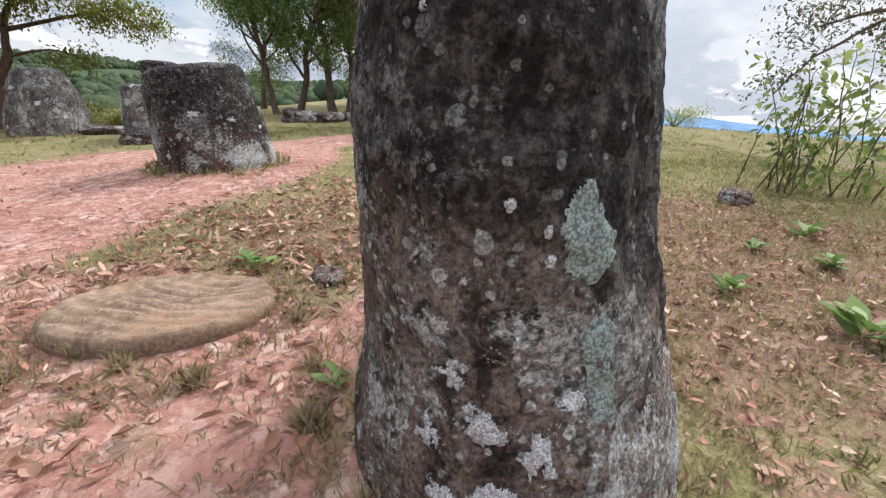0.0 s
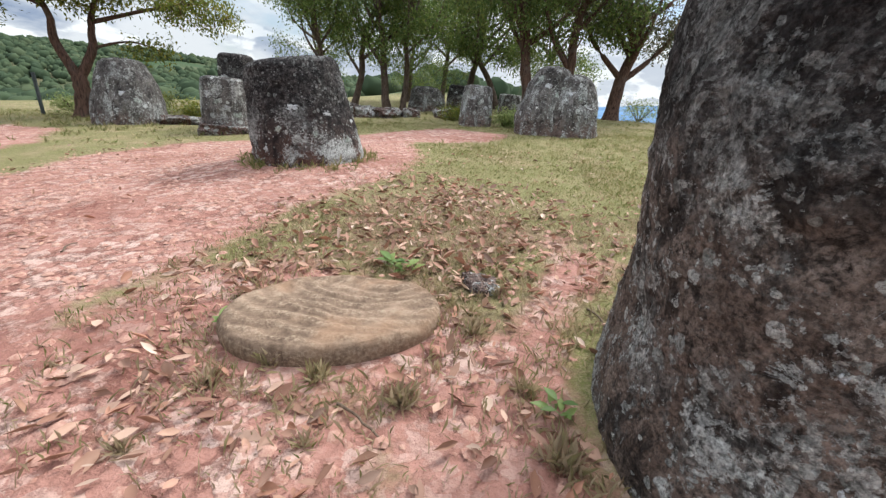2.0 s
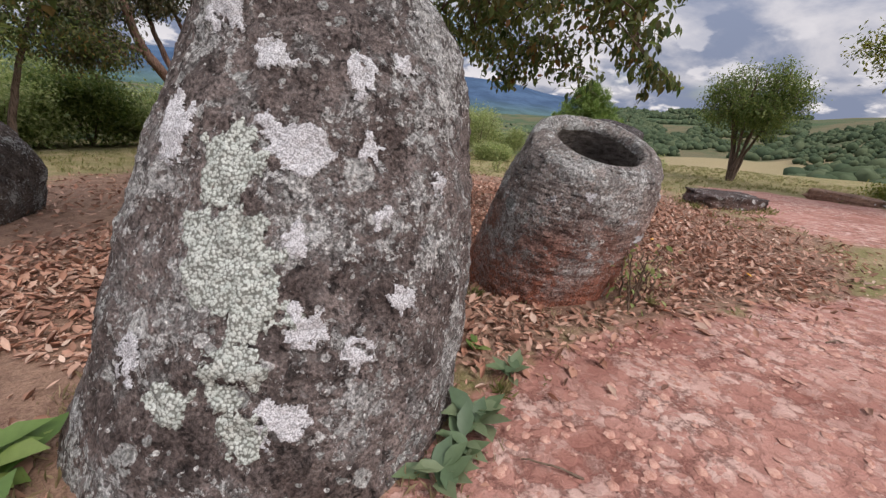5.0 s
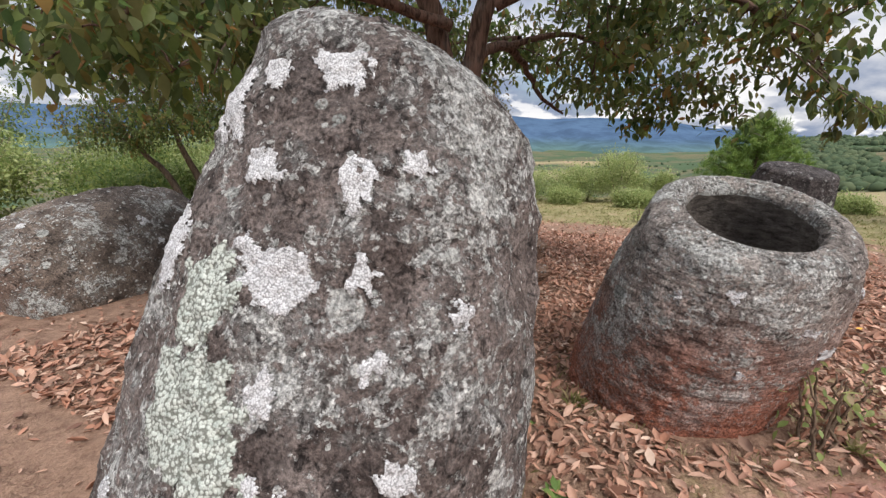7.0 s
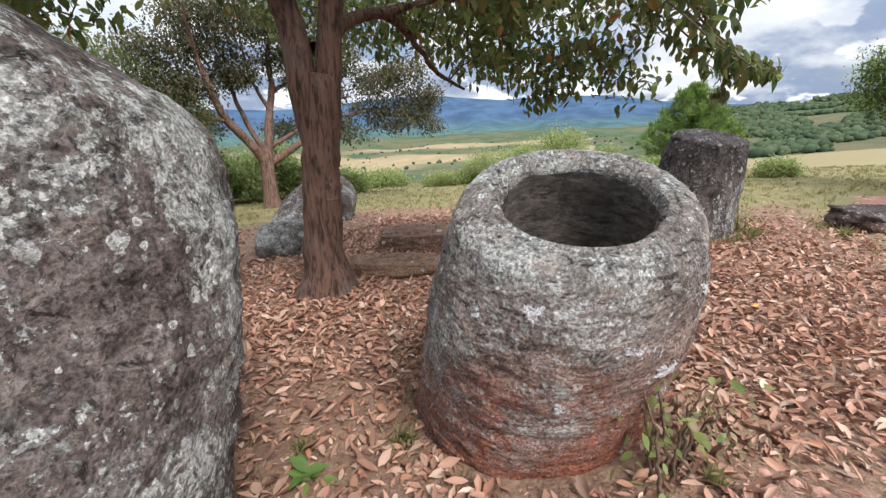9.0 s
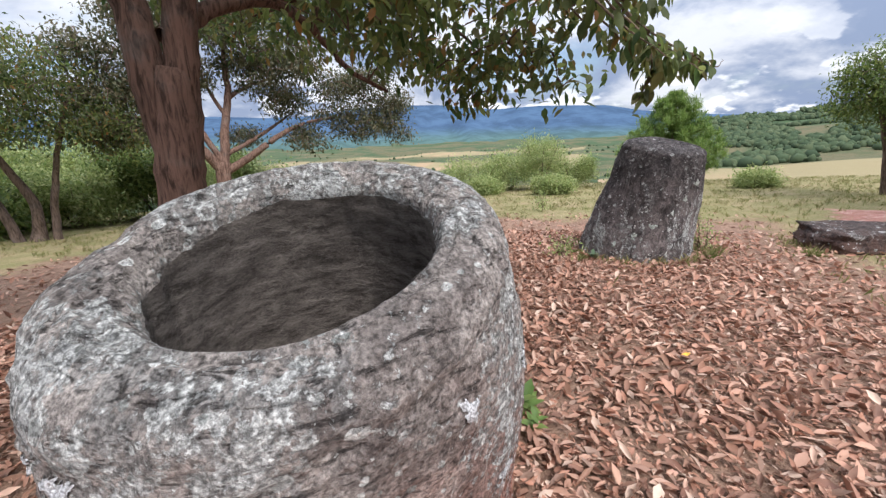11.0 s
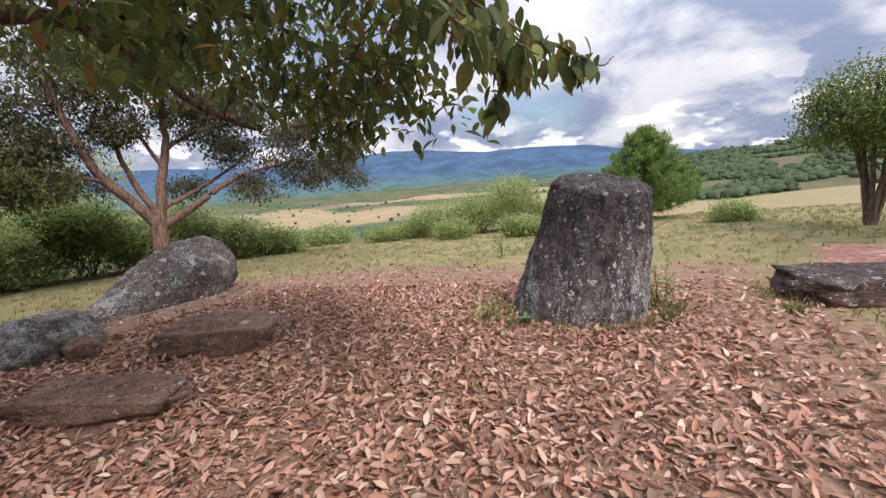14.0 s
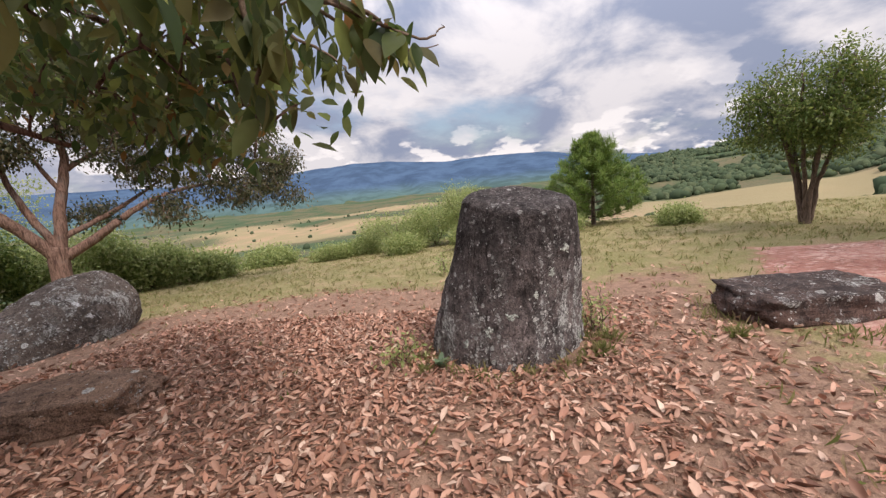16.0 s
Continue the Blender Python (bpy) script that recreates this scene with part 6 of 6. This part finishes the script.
def litter_want(x, y):
    d, l = zone(x, y)
    n = noise.noise((x * 1.1, y * 1.1, 4)) * 0.5 + 0.5
    thin = 1 - 0.62 * smooth01((y - 3.2 - 0.12 * (x + 9)) / 1.6) if x < -5 else 1.0
    return max(0.0, l * (1 - 0.85 * d)) * (0.35 + 0.9 * n) * thin * (1 - 0.6 * math.exp(-((x + 5.6) ** 2 + (y + 0.55) ** 2) / 1.0))


def loose_want(x, y):
    d, l = zone(x, y)
    n = noise.noise((x * 0.9, y * 0.9, 9)) * 0.5 + 0.5
    return (0.2 if d > 0.5 else 0.75) * n * n


def fallen_leaves(name, n, box, want, seed, size, label, lift=0.012):
    rng = np.random.default_rng(seed)
    p = scatter(rng, n, box, want)
    p[:, 2] += lift + rng.uniform(0, 0.02, n)
    rot = turns(rng, n, 0.38)
    s = size * rng.uniform(0.4, 1.25, n)
    wide = np.stack([s * rng.uniform(0.6, 1.4, n), s, s * rng.uniform(0.2, 1.9, n)], 1)[:, None, :]
    me = many(name, CURL_V, LEAF_F, p, rot, wide, M_FALLEN)
    thing(name, me, (0, 0, 0), label, "fallen leaves", kind="stuff")


fallen_leaves("fallen_leaves", 36000, (-14.5, -4.0, -4.5, 6.2), litter_want, 201, 0.104, "thick brown and pinkish dry leaves covering the soil")
fallen_leaves("fallen_leaves", 7000, (-17.5, -2.5, -9.0, 6.2), litter_want, 202, 0.115, "brown dry leaves scattered under the trees")
fallen_leaves("fallen_leaves", 1300, (-3.0, 0.8, 1.4, 6.3), litter_want, 203, 0.105, "brown dry leaves beside the red path")
fallen_leaves("fallen_leaves", 4600, (0.9, 5.2, 0.6, 5.6), litter_want, 204, 0.06, "scattered dry leaves on dry grass")
fallen_leaves("fallen_leaves", 900, (-9.0, 3.0, -0.6, 9.0), loose_want, 205, 0.085, "few loose dry leaves on the red path")


def lid_want(x, y):
    q = math.hypot(x + 1.55, y - 2.3)
    n = noise.noise((x * 1.6, y * 1.6, 21)) * 0.5 + 0.5
    return max(0.0, 1 - abs(q - 0.9) / 0.75) * n * n * 1.6


fallen_leaves("fallen_leaves", 520, (-3.4, 0.4, 0.8, 4.2), lid_want, 208, 0.095, "large dry leaves gathered round the stone lid")
fallen_leaves("leaf_debris", 30000, (-13.5, -4.0, -3.5, 6.0), litter_want, 206, 0.045, "broken bits of dry leaves between larger ones", 0.004)
fallen_leaves("leaf_debris", 5000, (-3.2, 5.0, 0.6, 6.3), lambda x, y: max(litter_want(x, y), 0.12 * (1 - zone(x, y)[0])), 207, 0.04, "broken bits of dry leaves on dry grass", 0.004)


M_YELLOW = plain("yellow_leaf_blade", (0.6, 0.3, 0.04), (0.75, 0.42, 0.07), 30, 0.6, 0.2)
for x, y, a in [(-8.44, 2.62, 40), (-7.1, 3.3, 120)]:
    thing("yellow_leaf", mesh_from("yellow_leaf", [(p[0] * 0.1, p[1] * 0.1, p[2] * 0.1) for p in CURL_V], LEAF_F, M_YELLOW), ground_at(x, y, 0.045), "fresh fallen yellow leaf on brown litter", "leaf", turn=(8, 5, a))


def grass_want(x, y):
    d, l = zone(x, y)
    n = noise.noise((x * 0.7, y * 0.7, 14)) * 0.5 + 0.5
    return max(0.0, 1 - 1.25 * d) * max(0.06, 1 - 1.1 * l) * (0.15 + n * n)


def grass(name, n, box, want, seed, size, mat, label):
    rng = np.random.default_rng(seed)
    p = scatter(rng, n // 7, box, want)
    p = np.repeat(p, 7, axis=0)[:n]
    m = len(p)
    p[:, :2] += rng.normal(0, 0.035 + size * 0.12, (m, 2))
    p[:, 2] -= 0.01
    me = many(name, BLADE_V, BLADE_F, p, turns(rng, m, 0.45), size * rng.uniform(0.4, 1.2, m), mat)
    thing(name, me, (0, 0, 0), label, "grass", kind="stuff")


grass("short_grass", 90000, (-6.0, 6.5, 0.5, 15.0), grass_want, 211, 0.055, M_GRASS, "short trampled green and dry grass")
grass("short_grass", 22000, (0.8, 7.0, 0.4, 8.0), lambda x, y: 0.25 + 0.75 * grass_want(x, y), 217, 0.075, M_GRASS, "thin green and dry grass between fallen leaves")
grass("meadow_grass", 42000, (-34.0, -10.0, -14.0, 16.0), grass_want, 212, 0.13, M_GRASS, "short yellow-green meadow grass on the rim")
grass("meadow_grass", 16000, (-14.0, 14.0, 8.0, 26.0), grass_want, 213, 0.12, M_GRASS, "short grass under the trees")
grass("dry_grass", 26000, (-3.0, 5.0, 0.3, 4.5), lambda x, y: 0.7 * (1 - zone(x, y)[0]) + 0.08, 214, 0.07, M_STRAW, "dry straw-coloured grass on bare soil")


def ring_want(rings):
    def want(x, y):
        best = 0.0
        for a, b, r in rings:
            q = math.hypot(x - a, y - b)
            best = max(best, math.exp(-((q - r) / 0.13) ** 2))
        return best * (0.3 + noise.noise((x * 3, y * 3, 2)) * 0.5 + 0.3)
    return want


grass("grass_tufts", 4200, (-7.2, 1.4, -1.8, 3.2), ring_want([(0.36, 1.6, 0.84), (-6.3, 0.86, 0.74), (-1.58, 2.22, 0.68), (-4.1, -0.7, 1.0)]), 215, 0.085, M_DRYMIX, "grass tufts round the feet of the stones")
grass("grass_tufts", 1800, (-14.0, -2.0, 1.0, 8.2), ring_want([(-12.65, 2.6, 0.98), (-3.5, 6.66, 0.9), (-13.45, 6.0, 0.95)]), 216, 0.14, M_GRASS, "grass tufts round the feet of the stones")


def soil_crumbs():
    rng = np.random.default_rng(225)
    p = scatter(rng, 5200, (-9.0, 1.5, -0.2, 9.5), lambda x, y: zone(x, y)[0] * (0.15 + max(0.0, noise.noise((x * 1.7, y * 1.7, 6)))))
    s = 0.012 + 0.03 * rng.uniform(0, 1, len(p)) ** 3
    tv = [(1, 0, 0.1), (0.3, 0.9, 0), (-0.8, 0.6, 0.1), (-0.9, -0.5, 0), (0.2, -1, 0.05), (0.1, 0.1, 0.55), (-0.3, -0.1, 0.5)]
    tf = [(0, 1, 5), (1, 2, 5), (2, 6, 5), (2, 3, 6), (3, 4, 6), (4, 5, 6), (4, 0, 5)]
    thing("soil_crumbs", many("soil_crumbs", tv, tf, p, turns(rng, len(p), 0.12), s, M_CLOD), (0, 0, 0), "loose crumbs of red soil on the path", "soil crumbs", kind="stuff")


soil_crumbs()


def sticks():
    rng = np.random.default_rng(221)
    for k in range(16):
        x, y = (rng.uniform(-6.5, -3.6), rng.uniform(0.2, 3.5)) if k % 2 else (rng.uniform(-2.6, 0.4), rng.uniform(0.8, 3.4))
        if not free(x, y):
            continue
        a, q = rng.uniform(0, 6.28), rng.uniform(0.12, 0.35)
        w = Wood()
        z = g(x, y)
        w.limb([(-math.cos(a) * q / 2, -math.sin(a) * q / 2, 0.01), (0, 0, 0.03), (math.cos(a) * q / 2, math.sin(a) * q / 2, 0.012)], 0.007, 0.004, k, 6, 4, 0.02)
        thing("dry_stick", mesh_from("dry_stick", w.v, w.f, M_TWIG), (x, y, z), "thin dry stick lying on the soil", "stick", "sticks on the ground")


sticks()


def far_woods():
    """Tree crowns on the hills, as small ragged clumps of leaves."""
    rng = np.random.default_rng(231)
    pos, size = [], []

    def add(az0, az1, r0, r1, n, s0, s1, lift=0.35, gap=0.5):
        k = 0
        while k < n:
            az, r = radians(rng.uniform(az0, az1)), math.sqrt(rng.uniform(r0 * r0, r1 * r1))
            x, y = HUB[0] - r * math.sin(az), HUB[1] + r * math.cos(az)
            k += 1
            if noise.noise((x * 0.02, y * 0.02, 3)) < -gap:
                continue
            s = rng.uniform(s0, s1) * rng.uniform(0.55, 1.15)
            pos.append((x, y, land(x, y) + s * lift)), size.append(s)

    add(12, 58, 75, 420, 6500, 1.8, 4.2)
    add(58, 84, 60, 130, 220, 0.7, 1.5)
    add(58, 84, 270, 760, 6500, 3.0, 6.4, 0.3, 0.15)
    add(84, 200, 60, 200, 420, 1.5, 3.2, 0.3, 0.15)
    add(84, 200, 200, 1300, 900, 2.5, 6.0, 0.3, 0.0)
    add(-25, 12, 45, 200, 300, 2.5, 4.5)
    add(-180, -25, 45, 700, 600, 2.0, 4.5, 0.3, 0.0)
    pos, size = np.array(pos), np.array(size)
    dist = np.hypot(pos[:, 0] - HUB[0], pos[:, 1] - HUB[1])
    for near, level, what in ((True, 2, "green tree crowns on the nearer slopes"), (False, 1, "green forest canopy covering the surrounding hills")):
        bm = bmesh.new()
        bmesh.ops.create_icosphere(bm, subdivisions=level, radius=0.62)
        for v in bm.verts:
            v.co *= 1 + 0.6 * noise.noise(v.co * 3.4 + Vector((3, 1, 2))) + 0.25 * noise.noise(v.co * 9.0)
        tv, tf = [tuple(v.co) for v in bm.verts], [tuple(q.index for q in f.verts) for f in bm.faces]
        bm.free()
        pick = (dist < 170) == near
        p, z = pos[pick], size[pick]
        sc = np.stack([z * rng.uniform(0.8, 1.2, len(z)), z, z * rng.uniform(0.7, 1.15, len(z))], 1)
        me = many("far_woods", tv, tf, p, turns(rng, len(p), 0.3), sc[:, None, :], M_FOREST)
        thing("far_woods", me, (0, 0, 0), what, "forest", kind="stuff")


far_woods()
